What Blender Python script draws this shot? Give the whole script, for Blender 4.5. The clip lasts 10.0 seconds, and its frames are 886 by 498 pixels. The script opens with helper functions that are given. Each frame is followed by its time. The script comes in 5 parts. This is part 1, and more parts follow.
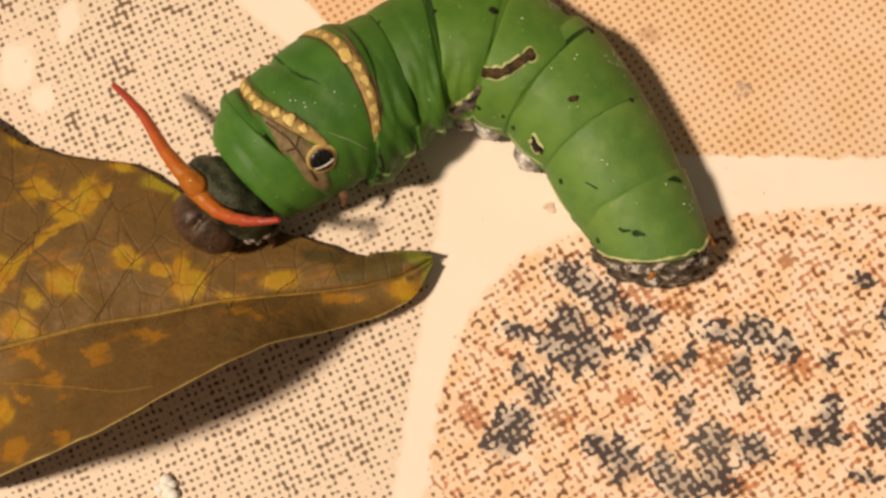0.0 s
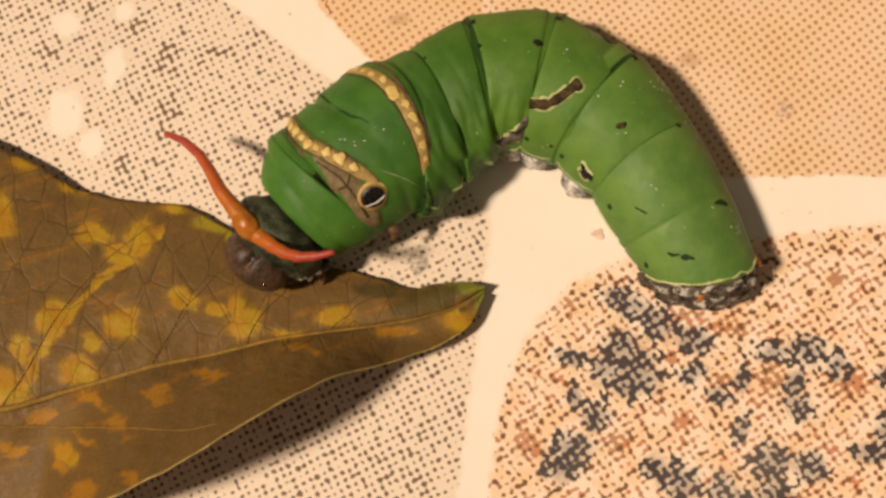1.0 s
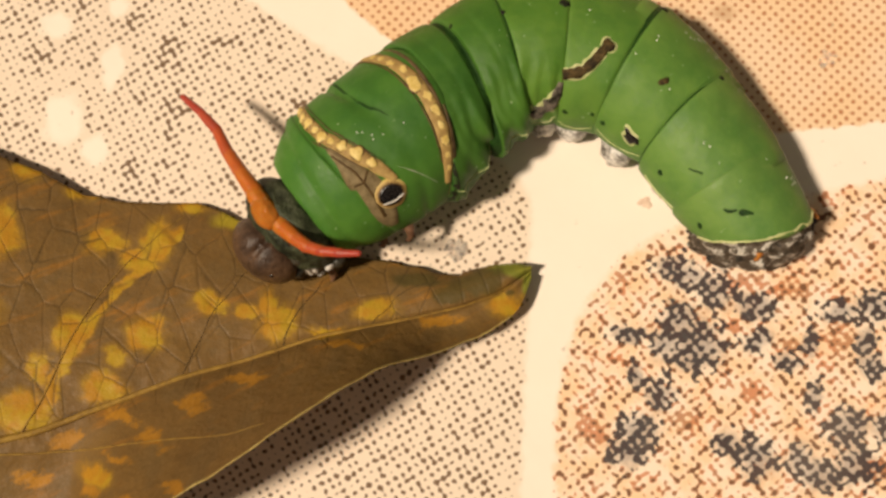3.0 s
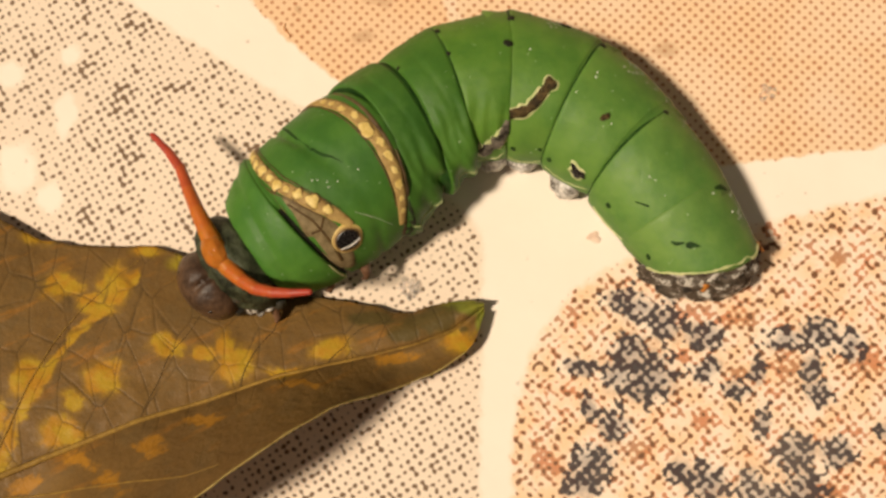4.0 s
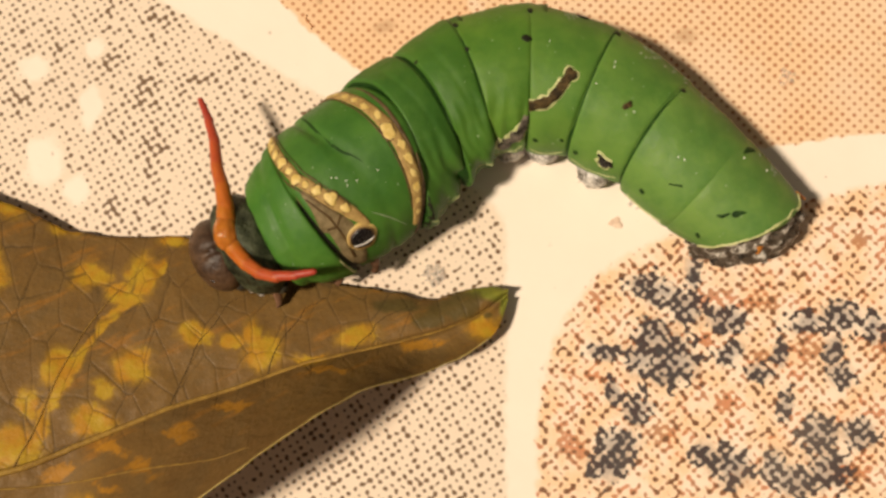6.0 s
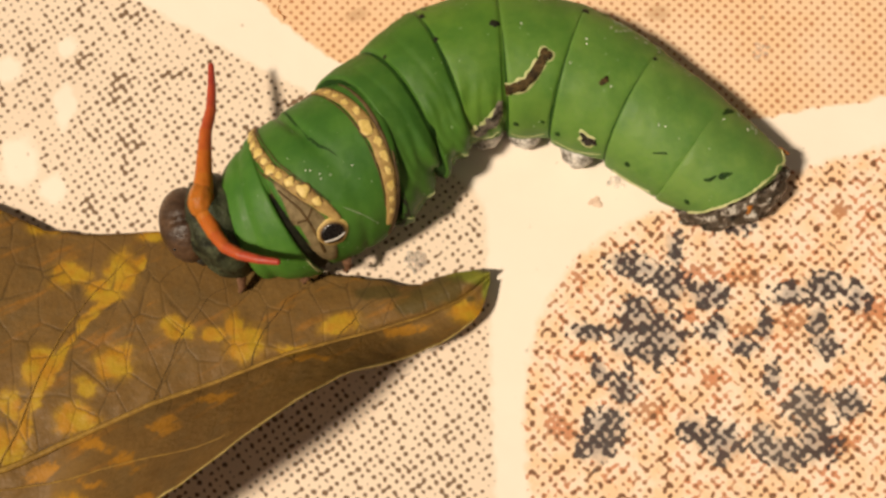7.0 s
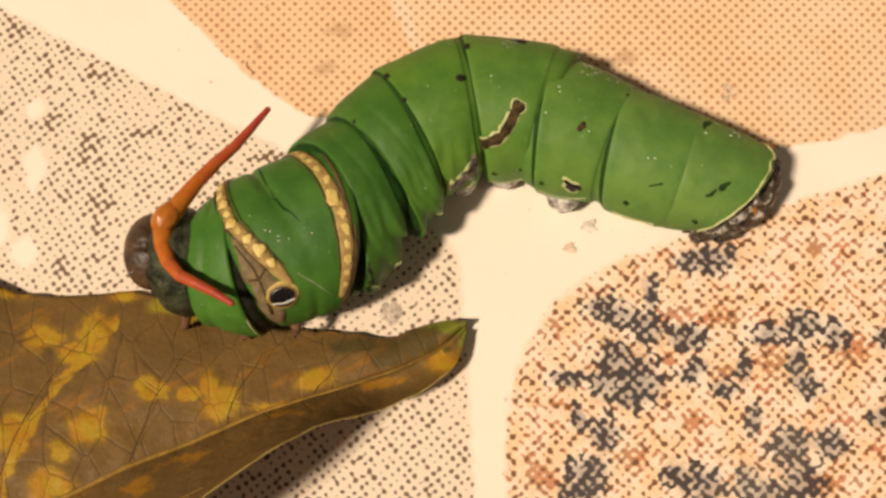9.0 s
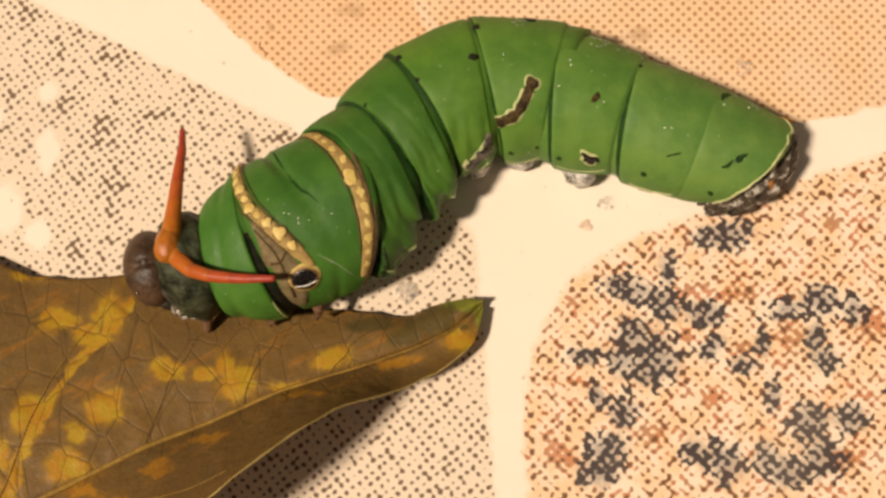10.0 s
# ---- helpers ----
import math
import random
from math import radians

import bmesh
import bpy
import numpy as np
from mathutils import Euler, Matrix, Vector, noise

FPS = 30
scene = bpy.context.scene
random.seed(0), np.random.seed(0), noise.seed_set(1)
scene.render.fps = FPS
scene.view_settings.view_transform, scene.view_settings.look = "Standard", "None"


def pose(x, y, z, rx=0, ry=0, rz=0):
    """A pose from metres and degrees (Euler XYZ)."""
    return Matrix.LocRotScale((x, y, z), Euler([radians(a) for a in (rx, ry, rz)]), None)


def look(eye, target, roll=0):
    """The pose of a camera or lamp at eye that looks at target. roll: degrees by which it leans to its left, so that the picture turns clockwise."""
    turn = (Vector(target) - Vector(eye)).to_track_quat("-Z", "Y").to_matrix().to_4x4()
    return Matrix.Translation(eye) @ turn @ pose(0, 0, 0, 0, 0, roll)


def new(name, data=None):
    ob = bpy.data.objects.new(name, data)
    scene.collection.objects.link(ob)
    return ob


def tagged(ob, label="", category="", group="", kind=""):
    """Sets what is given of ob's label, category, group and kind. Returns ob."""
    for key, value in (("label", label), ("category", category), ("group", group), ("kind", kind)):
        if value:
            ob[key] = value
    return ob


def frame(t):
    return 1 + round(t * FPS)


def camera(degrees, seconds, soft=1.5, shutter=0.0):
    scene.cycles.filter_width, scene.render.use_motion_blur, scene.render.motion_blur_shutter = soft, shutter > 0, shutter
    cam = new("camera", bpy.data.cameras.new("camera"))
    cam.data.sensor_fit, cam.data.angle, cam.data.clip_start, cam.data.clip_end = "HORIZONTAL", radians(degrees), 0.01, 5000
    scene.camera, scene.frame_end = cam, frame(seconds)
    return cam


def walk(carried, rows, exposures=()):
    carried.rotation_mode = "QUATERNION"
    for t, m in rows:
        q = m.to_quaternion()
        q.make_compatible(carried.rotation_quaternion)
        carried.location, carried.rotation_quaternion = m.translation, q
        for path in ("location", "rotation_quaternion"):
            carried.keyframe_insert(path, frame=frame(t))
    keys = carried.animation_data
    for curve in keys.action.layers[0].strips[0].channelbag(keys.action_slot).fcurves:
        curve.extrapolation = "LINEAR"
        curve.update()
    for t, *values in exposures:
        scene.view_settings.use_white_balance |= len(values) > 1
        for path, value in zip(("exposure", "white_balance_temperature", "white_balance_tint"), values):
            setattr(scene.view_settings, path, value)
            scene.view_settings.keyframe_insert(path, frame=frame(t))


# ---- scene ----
MM = 0.001


def at(x, y, z, rx=0, ry=0, rz=0):
    """pose() with the place in millimetres."""
    return pose(x * MM, y * MM, z * MM, rx, ry, rz)


# ---- camera ----
cam = camera(43, 10.0, soft=2.85)
walk(cam, [
    (0, at(8.023, 0.455, 83.611, 6.302, 3.834, 8.637)),
    (0.5, at(6.922, 0.478, 84.632, 6.612, 4.06, 7.858)),
    (1, at(4.598, 1.155, 84.828, 6.888, 4.349, 6.656)),
    (1.5, at(2.376, 0.552, 83.5, 6.943, 4.302, 5.557)),
    (2, at(1.919, 0.004, 82.124, 6.991, 4.259, 4.305)),
    (2.2, at(0.444, 0.395, 81.787, 6.982, 4.154, 3.749)),
    (3.3, at(-1.622, -1.141, 79.563, 7.653, 2.217, 1.318)),
    (3.5, at(-1.414, -0.723, 79.828, 7.85, 1.935, 0.969)),
    (4, at(-0.383, 0.855, 81.404, 7.886, 1.419, 0.247)),
    (4.5, at(0, -0, 81.237, 8.22, 1.612, -0)),
    (5, at(-1.424, 0.094, 81.289, 8.093, 1.844, -0.22)),
    (5.2, at(-2.386, -0.272, 81.282, 8.398, 1.822, -0.26)),
    (6.3, at(-1.362, 0.716, 82.924, 7.285, 1.945, -0.374)),
    (6.5, at(-3.614, 0.84, 83.373, 7.493, 2.027, -0.769)),
    (7, at(-0.675, -1.528, 81.515, 8.023, 1.819, -2.465)),
    (7.5, at(5.942, 0.177, 79.551, 7.803, 1.317, -3.964)),
    (8, at(3.631, -1.512, 79.884, 9.221, 1.331, -4.195)),
    (8.5, at(1.319, -0.787, 80.675, 9.399, 1.387, -4.205)),
    (9, at(0.555, -0.832, 81.151, 10.029, 1.646, -4.328)),
    (9.5, at(-0.087, -1.12, 80.955, 10.291, 1.792, -4.488)),
    (10, at(-0.663, -2.573, 80.51, 10.271, 1.797, -4.842)),
], exposures=[(0, -0.14, 6800, 14), (0.5, -0.28, 6850, 14), (1.0, -0.17, 6800, 14), (1.5, -0.06, 6500, 10), (2.0, 0.0, 6500, 10), (7.5, 0.0, 6500, 10), (8.0, -0.07, 6750, 13), (9.0, -0.02, 6600, 11), (10, -0.02, 6600, 11)])

# ---- light: one warm lamp high on one side, and the room's soft light ----
world = bpy.data.worlds.new("room_light")
scene.world = world
world.use_nodes = True
world.node_tree.nodes["Background"].inputs["Color"].default_value = (1.0, 0.80, 0.60, 1)
world.node_tree.nodes["Background"].inputs["Strength"].default_value = 0.13

sun_data = bpy.data.lights.new("lamp", "SUN")
sun_data.energy, sun_data.angle, sun_data.color = 4.15, radians(5.5), (1.0, 0.845, 0.652)
sun = new("lamp", sun_data)
sun.matrix_world = look((-0.55, -0.20, 1.0), (0, 0, 0))


# ---- materials ----
class Nodes:
    def __init__(self, name):
        self.mat = bpy.data.materials.new(name)
        self.mat.use_nodes = True
        self.tree = self.mat.node_tree
        self.bsdf = self.tree.nodes["Principled BSDF"]

    def put(self, value, socket):
        if isinstance(value, bpy.types.NodeSocket):
            self.tree.links.new(value, socket)
        else:
            socket.default_value = value

    def node(self, kind, *values, operation="", data_type="", feature=""):
        n = self.tree.nodes.new(kind)
        if operation:
            n.operation = operation
        if data_type:
            n.data_type = data_type
        if feature:
            n.feature = feature
        for i, value in enumerate(values):
            if value is not None:
                self.put(value, n.inputs[i])
        return n

    def math(self, op, a, b=None, c=None):
        return self.node("ShaderNodeMath", a, b, c, operation=op).outputs[0]

    def vec(self, op, a, b=None):
        n = self.node("ShaderNodeVectorMath", a, b, operation=op)
        return n.outputs["Value"] if op in ("LENGTH", "DOT_PRODUCT", "DISTANCE") else n.outputs[0]

    def ramp(self, v, lo, hi, a=0.0, b=1.0):
        n = self.node("ShaderNodeMapRange", v, lo, hi, a, b)
        n.interpolation_type = "SMOOTHSTEP"
        return n.outputs[0]

    def mix(self, f, a, b):
        n = self.node("ShaderNodeMix", data_type="RGBA")
        for value, socket in ((f, n.inputs["Factor"]), (a, n.inputs[6]), (b, n.inputs[7])):
            self.put(value if not isinstance(value, tuple) else (*value, 1) if len(value) == 3 else value, socket)
        return n.outputs[2]

    def noise(self, p, scale, detail=2.0, rough=0.5):
        n = self.node("ShaderNodeTexNoise")
        self.put(p, n.inputs["Vector"])
        n.inputs["Scale"].default_value, n.inputs["Detail"].default_value, n.inputs["Roughness"].default_value = scale, detail, rough
        return n.outputs[0], n.outputs[1]

    def millimetres(self):
        return self.vec("MULTIPLY", self.node("ShaderNodeTexCoord").outputs["Object"], (1000, 1000, 1000))

    def warp(self, p, scale, amount, detail=2.0):
        v = self.vec("SUBTRACT", self.noise(p, scale, detail)[1], (0.5, 0.5, 0.5))
        return self.vec("ADD", p, self.vec("MULTIPLY", v, (amount, amount, 0)))

    def blobs(self, p, places):
        """Over zero inside any of the ellipses (x, y, rx, ry), up to one at their middles."""
        best = -1.0
        for x, y, rx, ry in places:
            d = self.vec("LENGTH", self.vec("MULTIPLY", self.vec("SUBTRACT", p, (x, y, 0)), (1 / rx, 1 / ry, 0)))
            best = self.math("MAXIMUM", self.math("SUBTRACT", 1.0, d), best)
        return best

    def capsule(self, p, a, b, r):
        """Over zero within r of the line from a to b."""
        dx, dy = b[0] - a[0], b[1] - a[1]
        rel = self.vec("SUBTRACT", p, (a[0], a[1], 0))
        k = self.math("DIVIDE", self.vec("DOT_PRODUCT", rel, (dx, dy, 0)), dx * dx + dy * dy)
        k = self.math("MINIMUM", self.math("MAXIMUM", k, 0.0), 1.0)
        foot = self.node("ShaderNodeCombineXYZ", self.math("MULTIPLY", k, dx), self.math("MULTIPLY", k, dy), 0.0).outputs[0]
        return self.math("SUBTRACT", 1.0, self.math("DIVIDE", self.vec("DISTANCE", rel, foot), r))

    def bump(self, height, strength, distance, normal=None):
        n = self.node("ShaderNodeBump")
        n.inputs["Strength"].default_value, n.inputs["Distance"].default_value = strength, distance
        self.put(height, n.inputs["Height"])
        if normal is not None:
            self.put(normal, n.inputs["Normal"])
        return n.outputs[0]

    def done(self, color, rough, normal=None, **more):
        b = self.bsdf.inputs
        self.put(color if not isinstance(color, tuple) else (*color[:3], 1), b["Base Color"])
        self.put(rough, b["Roughness"])
        if normal is not None:
            self.put(normal, b["Normal"])
        for key, value in more.items():
            self.put(value, b[key.replace("_", " ")])
        return self.mat


def floor_material():
    """Glazed tile with a printed mosaic of three big stones in halftone inks on cream."""
    n = Nodes("printed_glazed_tile")
    p = n.millimetres()
    ragged = n.warp(p, 0.9, 1.0, 3.0)

    def side(x, y, deg):
        c, s = math.cos(radians(deg)), math.sin(radians(deg))
        return n.math("SUBTRACT", n.vec("DOT_PRODUCT", ragged, (c, s, 0)), x * c + y * s)

    # below zero inside each stone
    stone_a = n.math("SMOOTH_MAX", side(-18.2, 25.9, 58), side(0.4, 5.0, -1), 3.5)
    stone_b = n.math("SMOOTH_MAX", side(-13.2, 26.6, 221), side(25.0, 19.1, 277), 3.0)
    stone_b = n.math("SMOOTH_MAX", stone_b, side(0.0, 20.8, 249), 3.0)
    stone_c = n.math("SMOOTH_MAX", n.math("SMOOTH_MAX", side(25.0, 15.2, 103), side(2.3, -3.0, 181), 4.0), side(5.6, 8.0, 145), 6.0)

    def screen(deg, pitch, wobble):
        """Halftone screen, from -2 between the dots to 2 at their middles."""
        q = n.warp(n.warp(p, 0.5, wobble, 1.0), 1.7, wobble * 0.55, 1.0)
        k = 2 * math.pi / pitch
        c, s = math.cos(radians(deg)) * k, math.sin(radians(deg)) * k
        return n.math("ADD", n.math("COSINE", n.vec("DOT_PRODUCT", q, (c, s, 0))), n.math("COSINE", n.vec("DOT_PRODUCT", q, (-s, c, 0))))

    grain = n.noise(p, 1.5, 1.0)[0]
    coarse = n.noise(p, 0.16, 3.0, 0.6)[0]
    middle = n.noise(p, 0.45, 3.0, 0.65)[0]

    def inked(dots, density, soft=0.35, rough=2.4):
        """How much ink lies: density 0 leaves the ground bare, 1 covers it."""
        level = n.math("SUBTRACT", 2.05 + soft, n.math("MULTIPLY", density, 4.2 + soft))
        sway = n.math("MULTIPLY", n.math("SUBTRACT", grain, 0.5), n.ramp(density, 0.03, 0.3, 0.0, rough))
        d = n.math("SUBTRACT", dots, n.math("ADD", level, sway))
        return n.ramp(d, -soft, soft)

    # stone A: brown-black dots, bare ovals, a few dense clusters
    bare = n.blobs(n.warp(p, 0.6, 1.8), [(-34.2, 18.2, 1.25, 1.8), (-31.5, 15.9, 0.75, 1.1), (-30.8, 22.2, 0.65, 1.6), (-35.2, 25.4, 1.2, 0.9), (-30.6, 27.0, 0.6, 0.5)])
    dense = n.blobs(n.warp(p, 0.6, 1.6), [(-25.2, 29.6, 1.5, 0.7), (-26.5, 23.7, 0.8, 1.3), (-24.1, 23.4, 0.8, 0.7), (-29.3, 25.9, 0.9, 0.6), (-25.6, 19.1, 0.9, 1), (-28.6, 14.8, 1, 0.8), (-21.4, 14.2, 0.8, 0.8), (-16.8, 20.1, 1.2, 0.7), (-34.5, 24.8, 0.8, 0.8), (-33.3, 27.3, 1.2, 0.6), (-32.2, 33.5, 1.4, 1), (-28.1, 31.1, 0.8, 0.5), (-25.3, 29.3, 1.4, 0.7), (-29.9, 25.2, 0.9, 0.6), (-26.8, 22.9, 1.5, 0.8), (-26, 19, 1, 0.7), (-28.8, 13.9, 0.9, 0.9), (-19.6, 25.9, 0.8, 0.5), (-13, 21.8, 1.2, 0.6), (-2.5, -6.7, 0.9, 0.7), (-22.1, 24.3, 1.4, 0.8), (-36.6, 22.9, 1.6, 0.6)])
    den_a = n.math("ADD", 0.285, n.math("ADD", n.math("MULTIPLY", n.math("SUBTRACT", coarse, 0.5), 0.50), n.math("MULTIPLY", n.math("SUBTRACT", middle, 0.5), 0.30)))
    den_a = n.math("ADD", den_a, n.math("MULTIPLY", n.ramp(dense, -0.3, 0.6), 0.22))
    # slightly denser dots over one broad oval
    denser_a = n.blobs(n.warp(p, 0.3, 2.0), [(-8.5, -5.5, 8.0, 6.5)])
    den_a = n.math("ADD", den_a, n.ramp(denser_a, -0.2, 0.5, 0.0, 0.07))
    den_a = n.math("MULTIPLY", den_a, n.ramp(bare, -0.5, 0.25, 1.0, 0.0))
    den_a = n.math("MULTIPLY", den_a, n.ramp(stone_a, -0.25, 0.1, 1.0, 0.0))
    ink_a = inked(screen(33, 0.58, 0.30), den_a, 0.5, 6.2)

    # stone B: even orange dots on peach
    in_b = n.ramp(stone_b, -0.25, 0.1, 1.0, 0.0)
    den_b = n.math("MULTIPLY", n.math("ADD", 0.31, n.math("MULTIPLY", n.math("SUBTRACT", coarse, 0.5), 0.26)), in_b)
    ink_b = inked(screen(40.5, 0.60, 0.2), den_b, 0.40, 1.2)

    # stone C: orange flecks and blue-black clusters
    in_c = n.ramp(stone_c, -0.6, 0.2, 1.0, 0.0)
    round_c = n.warp(n.warp(p, 0.55, 0.9, 2.0), 1.6, 0.9, 3.0)
    dark_c = n.math("MAXIMUM", n.blobs(round_c, [
        (10.5, 8.4, 1.2, 0.9), (11.8, 7.7, 1.4, 1.0), (13.4, 6.8, 1.4, 1.2), (14.0, 9.2, 0.6, 1.2), (16.5, 5.9, 1.3, 1.0), (11.0, 4.8, 1.4, 1.1),
        (12.2, 3.0, 1.9, 1.7), (10.2, 3.0, 1.2, 1.2), (7.4, 3.6, 1.2, 0.6), (8.1, 0.6, 0.6, 0.8), (9.8, -0.7, 1.2, 1.1), (8.2, -3.0, 1.5, 1.1),
        (7.7, -4.6, 1.4, 1.1), (16.5, 3.4, 1.0, 0.9), (18.7, 2.0, 1.1, 0.6), (20.1, 3.3, 0.5, 1.0), (22.1, 5.6, 1.4, 0.8), (24.6, 5.8, 1.5, 1.1),
        (26.9, 5.2, 0.8, 1.1), (23.9, 3.5, 0.6, 1.0), (24.4, 1.8, 1.0, 0.9)]), n.blobs(round_c, [
        (20.4, -0.4, 0.5, 1.2), (22.6, -2.4, 1.4, 1.3), (23.1, -4.9, 1.4, 1.5), (20.6, -5.7, 1.9, 1.0), (19.3, -4.8, 1.0, 1.1), (25.4, -2.3, 1.2, 1.1),
        (14.3, -3.8, 0.9, 0.9), (16.3, -4.6, 1.5, 1.4), (30.1, 4.7, 0.6, 0.7), (31.8, 10.9, 0.7, 0.5), (18.7, 11.3, 1.7, 1.0), (16.9, 11.4, 1.0, 0.7),
        (30.7, 0.8, 0.8, 1.5), (29.7, -0.9, 1.2, 0.7), (34.4, 0.5, 1.1, 1.4), (33.6, -3.1, 1.2, 0.4), (33.6, 8.9, 0.3, 1.1), (31.1, -0.6, 0.7, 0.8)]))
    rust_c = n.blobs(round_c, [(7.1, 7.6, 0.9, 0.5), (15.3, 7.4, 2.1, 1.2), (11.5, -2.3, 1.4, 1.2), (16.1, -0.1, 1.0, 1.0), (18.8, 3.1, 1.0, 0.8), (22.1, 3.7, 1.2, 1.7),
                               (27.8, 4.0, 1.7, 1.7), (18.9, 7.2, 2.5, 1.0), (14.5, 4.2, 1.0, 0.8), (24.6, -5.2, 2.5, 1.2), (5.0, -3.0, 1.7, 1.7), (26.0, 11.5, 1.2, 0.8), (31.0, 7.0, 0.9, 1.2)])
    worm = n.noise(n.vec("ADD", p, (7, 31, 0)), 0.8, 3.0, 0.7)[0]
    cluster_c = n.ramp(n.math("ADD", dark_c, n.math("MULTIPLY", n.math("SUBTRACT", worm, 0.5), 3.0)), -0.42, 0.12)
    dots_c = screen(40, 0.60, 0.55)
    den_d = n.math("ADD", n.math("MULTIPLY", cluster_c, 0.47), n.math("ADD", 0.195, n.math("MULTIPLY", n.math("SUBTRACT", middle, 0.5), 0.66)))
    den_d = n.math("MULTIPLY", den_d, in_c)
    ink_d = inked(dots_c, den_d, 0.6, 12.0)
    fleck = n.noise(n.vec("ADD", p, (40, 9, 0)), 0.42, 4.0, 0.7)[0]
    den_o = n.math("MULTIPLY", n.math("ADD", n.math("ADD", 0.35, n.math("ADD", n.ramp(rust_c, -0.2, 0.5, 0.0, 0.20), n.ramp(n.math("ADD", rust_c, n.math("SUBTRACT", middle, 0.5)), 0.35, 0.75, 0.0, 0.30))), n.ramp(fleck, 0.50, 0.68, 0.0, 0.32)), in_c)
    ink_o = inked(dots_c, den_o, 0.6, 9.0)

    cream = n.mix(coarse, (0.86, 0.75, 0.63), (0.91, 0.81, 0.70))
    base_b = n.mix(n.math("MULTIPLY", in_b, n.ramp(coarse, 0.3, 0.7, 0.75, 1.0)), cream, (0.79, 0.545, 0.33))
    base_c = n.mix(n.math("MULTIPLY", in_c, n.ramp(middle, 0.35, 0.65, 0.35, 1.0)), base_b, (0.85, 0.58, 0.360))
    base_c = n.mix(n.math("MULTIPLY", n.math("MULTIPLY", n.ramp(n.math("ADD", dark_c, n.math("MULTIPLY", n.math("SUBTRACT", middle, 0.5), 2.0)), -0.5, 0.7), in_c), 0.70), base_c, (0.30, 0.265, 0.25))
    across = side(-2.1, 31.2, 20)
    base_c = n.mix(n.math("MULTIPLY", in_b, n.ramp(across, -0.7, -0.1, 0.35, 0.0)), base_c, (0.80, 0.47, 0.235))
    base_c = n.mix(n.math("MULTIPLY", in_b, n.ramp(n.math("ABSOLUTE", across), 0.2, 0.7, 0.28, 0.0)), base_c, cream)
    c1 = n.mix(n.math("MULTIPLY", ink_b, 0.76), base_c, (0.37, 0.115, 0.038))
    c2 = n.mix(n.math("MULTIPLY", ink_o, 0.80), c1, n.mix(n.ramp(fleck, 0.4, 0.65), (0.40, 0.155, 0.060), (0.55, 0.165, 0.050)))
    c3 = n.mix(n.math("MULTIPLY", ink_d, 0.94), c2, n.mix(n.ramp(cluster_c, 0.1, 0.6), (0.165, 0.078, 0.040), n.mix(middle, (0.040, 0.032, 0.033), (0.052, 0.048, 0.054))))
    in_a = n.ramp(stone_a, -0.3, 0.3, 1.0, 0.0)
    c3 = n.mix(n.math("MULTIPLY", n.math("MULTIPLY", in_a, n.ramp(bare, -0.5, 0.3, 1.0, 0.0)), 0.55), c3, (0.74, 0.56, 0.40))
    c4 = n.mix(n.math("MULTIPLY", ink_a, 0.92), c3, (0.125, 0.062, 0.024))
    smudge = n.ramp(n.noise(p, 0.07, 4.0, 0.6)[0], 0.5, 0.75, 0.0, 0.10)
    color = n.mix(smudge, c4, (0.55, 0.44, 0.34))
    dirt = n.ramp(n.noise(n.vec("ADD", p, (3, 57, 0)), 1.1, 2.0, 0.6)[0], 0.70, 0.76, 0.0, 0.35)
    color = n.mix(dirt, color, (0.22, 0.14, 0.085))
    grime = n.blobs(n.warp(p, 0.8, 1.4), [(-13.6, 30.3, 0.5, 0.5), (-8.6, 28.1, 1.6, 1.0), (-7.2, 31.2, 2.2, 1.0), (14.0, 27.0, 1.6, 1.0), (35.6, 26.4, 1.0, 0.8)])
    color = n.mix(n.ramp(n.math("ADD", grime, n.math("MULTIPLY", n.math("SUBTRACT", middle, 0.5), 1.2)), 0.2, 0.9, 0.0, 0.45), color, (0.40, 0.22, 0.11))
    normal = n.bump(n.noise(p, 0.8, 4.0, 0.6)[0], 0.12, 0.0002)
    return n.done(color, n.ramp(coarse, 0.3, 0.7, 0.42, 0.55), normal, Specular_IOR_Level=0.2)


def green_skin_material():
    """Smooth, slightly waxy larval skin; the tone of each ring is its object colour."""
    n = Nodes("green_skin")
    p = n.millimetres()
    tone = n.node("ShaderNodeObjectInfo").outputs["Color"]
    big = n.noise(p, 0.30, 3.0, 0.6)[0]
    fine = n.noise(p, 2.6, 4.0, 0.7)[0]
    dark = n.vec("MULTIPLY", tone, (0.76, 0.84, 0.72))
    light = n.vec("MULTIPLY", tone, (1.28, 1.14, 1.02))
    color = n.mix(n.ramp(big, 0.32, 0.70), dark, light)
    color = n.mix(n.ramp(fine, 0.35, 0.75, 0.0, 0.25), color, n.vec("MULTIPLY", tone, (1.5, 1.28, 1.1)))
    specks = n.ramp(n.noise(p, 3.2, 1.0)[0], 0.765, 0.785)
    color = n.mix(n.math("MULTIPLY", specks, 0.5), color, (0.45, 0.55, 0.35))
    dimple = n.noise(p, 0.9, 2.0, 0.5)[0]
    color = n.mix(n.ramp(dimple, 0.42, 0.72, 0.0, 0.28), color, n.vec("MULTIPLY", tone, (0.62, 0.78, 0.60)))
    h = n.math("ADD", n.math("MULTIPLY", big, 0.9), n.math("ADD", n.math("MULTIPLY", fine, 0.22), n.math("MULTIPLY", dimple, 0.35)))
    normal = n.bump(h, 0.42, 0.0003)
    return n.done(color, n.ramp(fine, 0.3, 0.7, 0.46, 0.60), normal, Specular_IOR_Level=0.26, Subsurface_Weight=0.20, Subsurface_Radius=(0.5, 0.8, 0.2), Subsurface_Scale=0.0014)


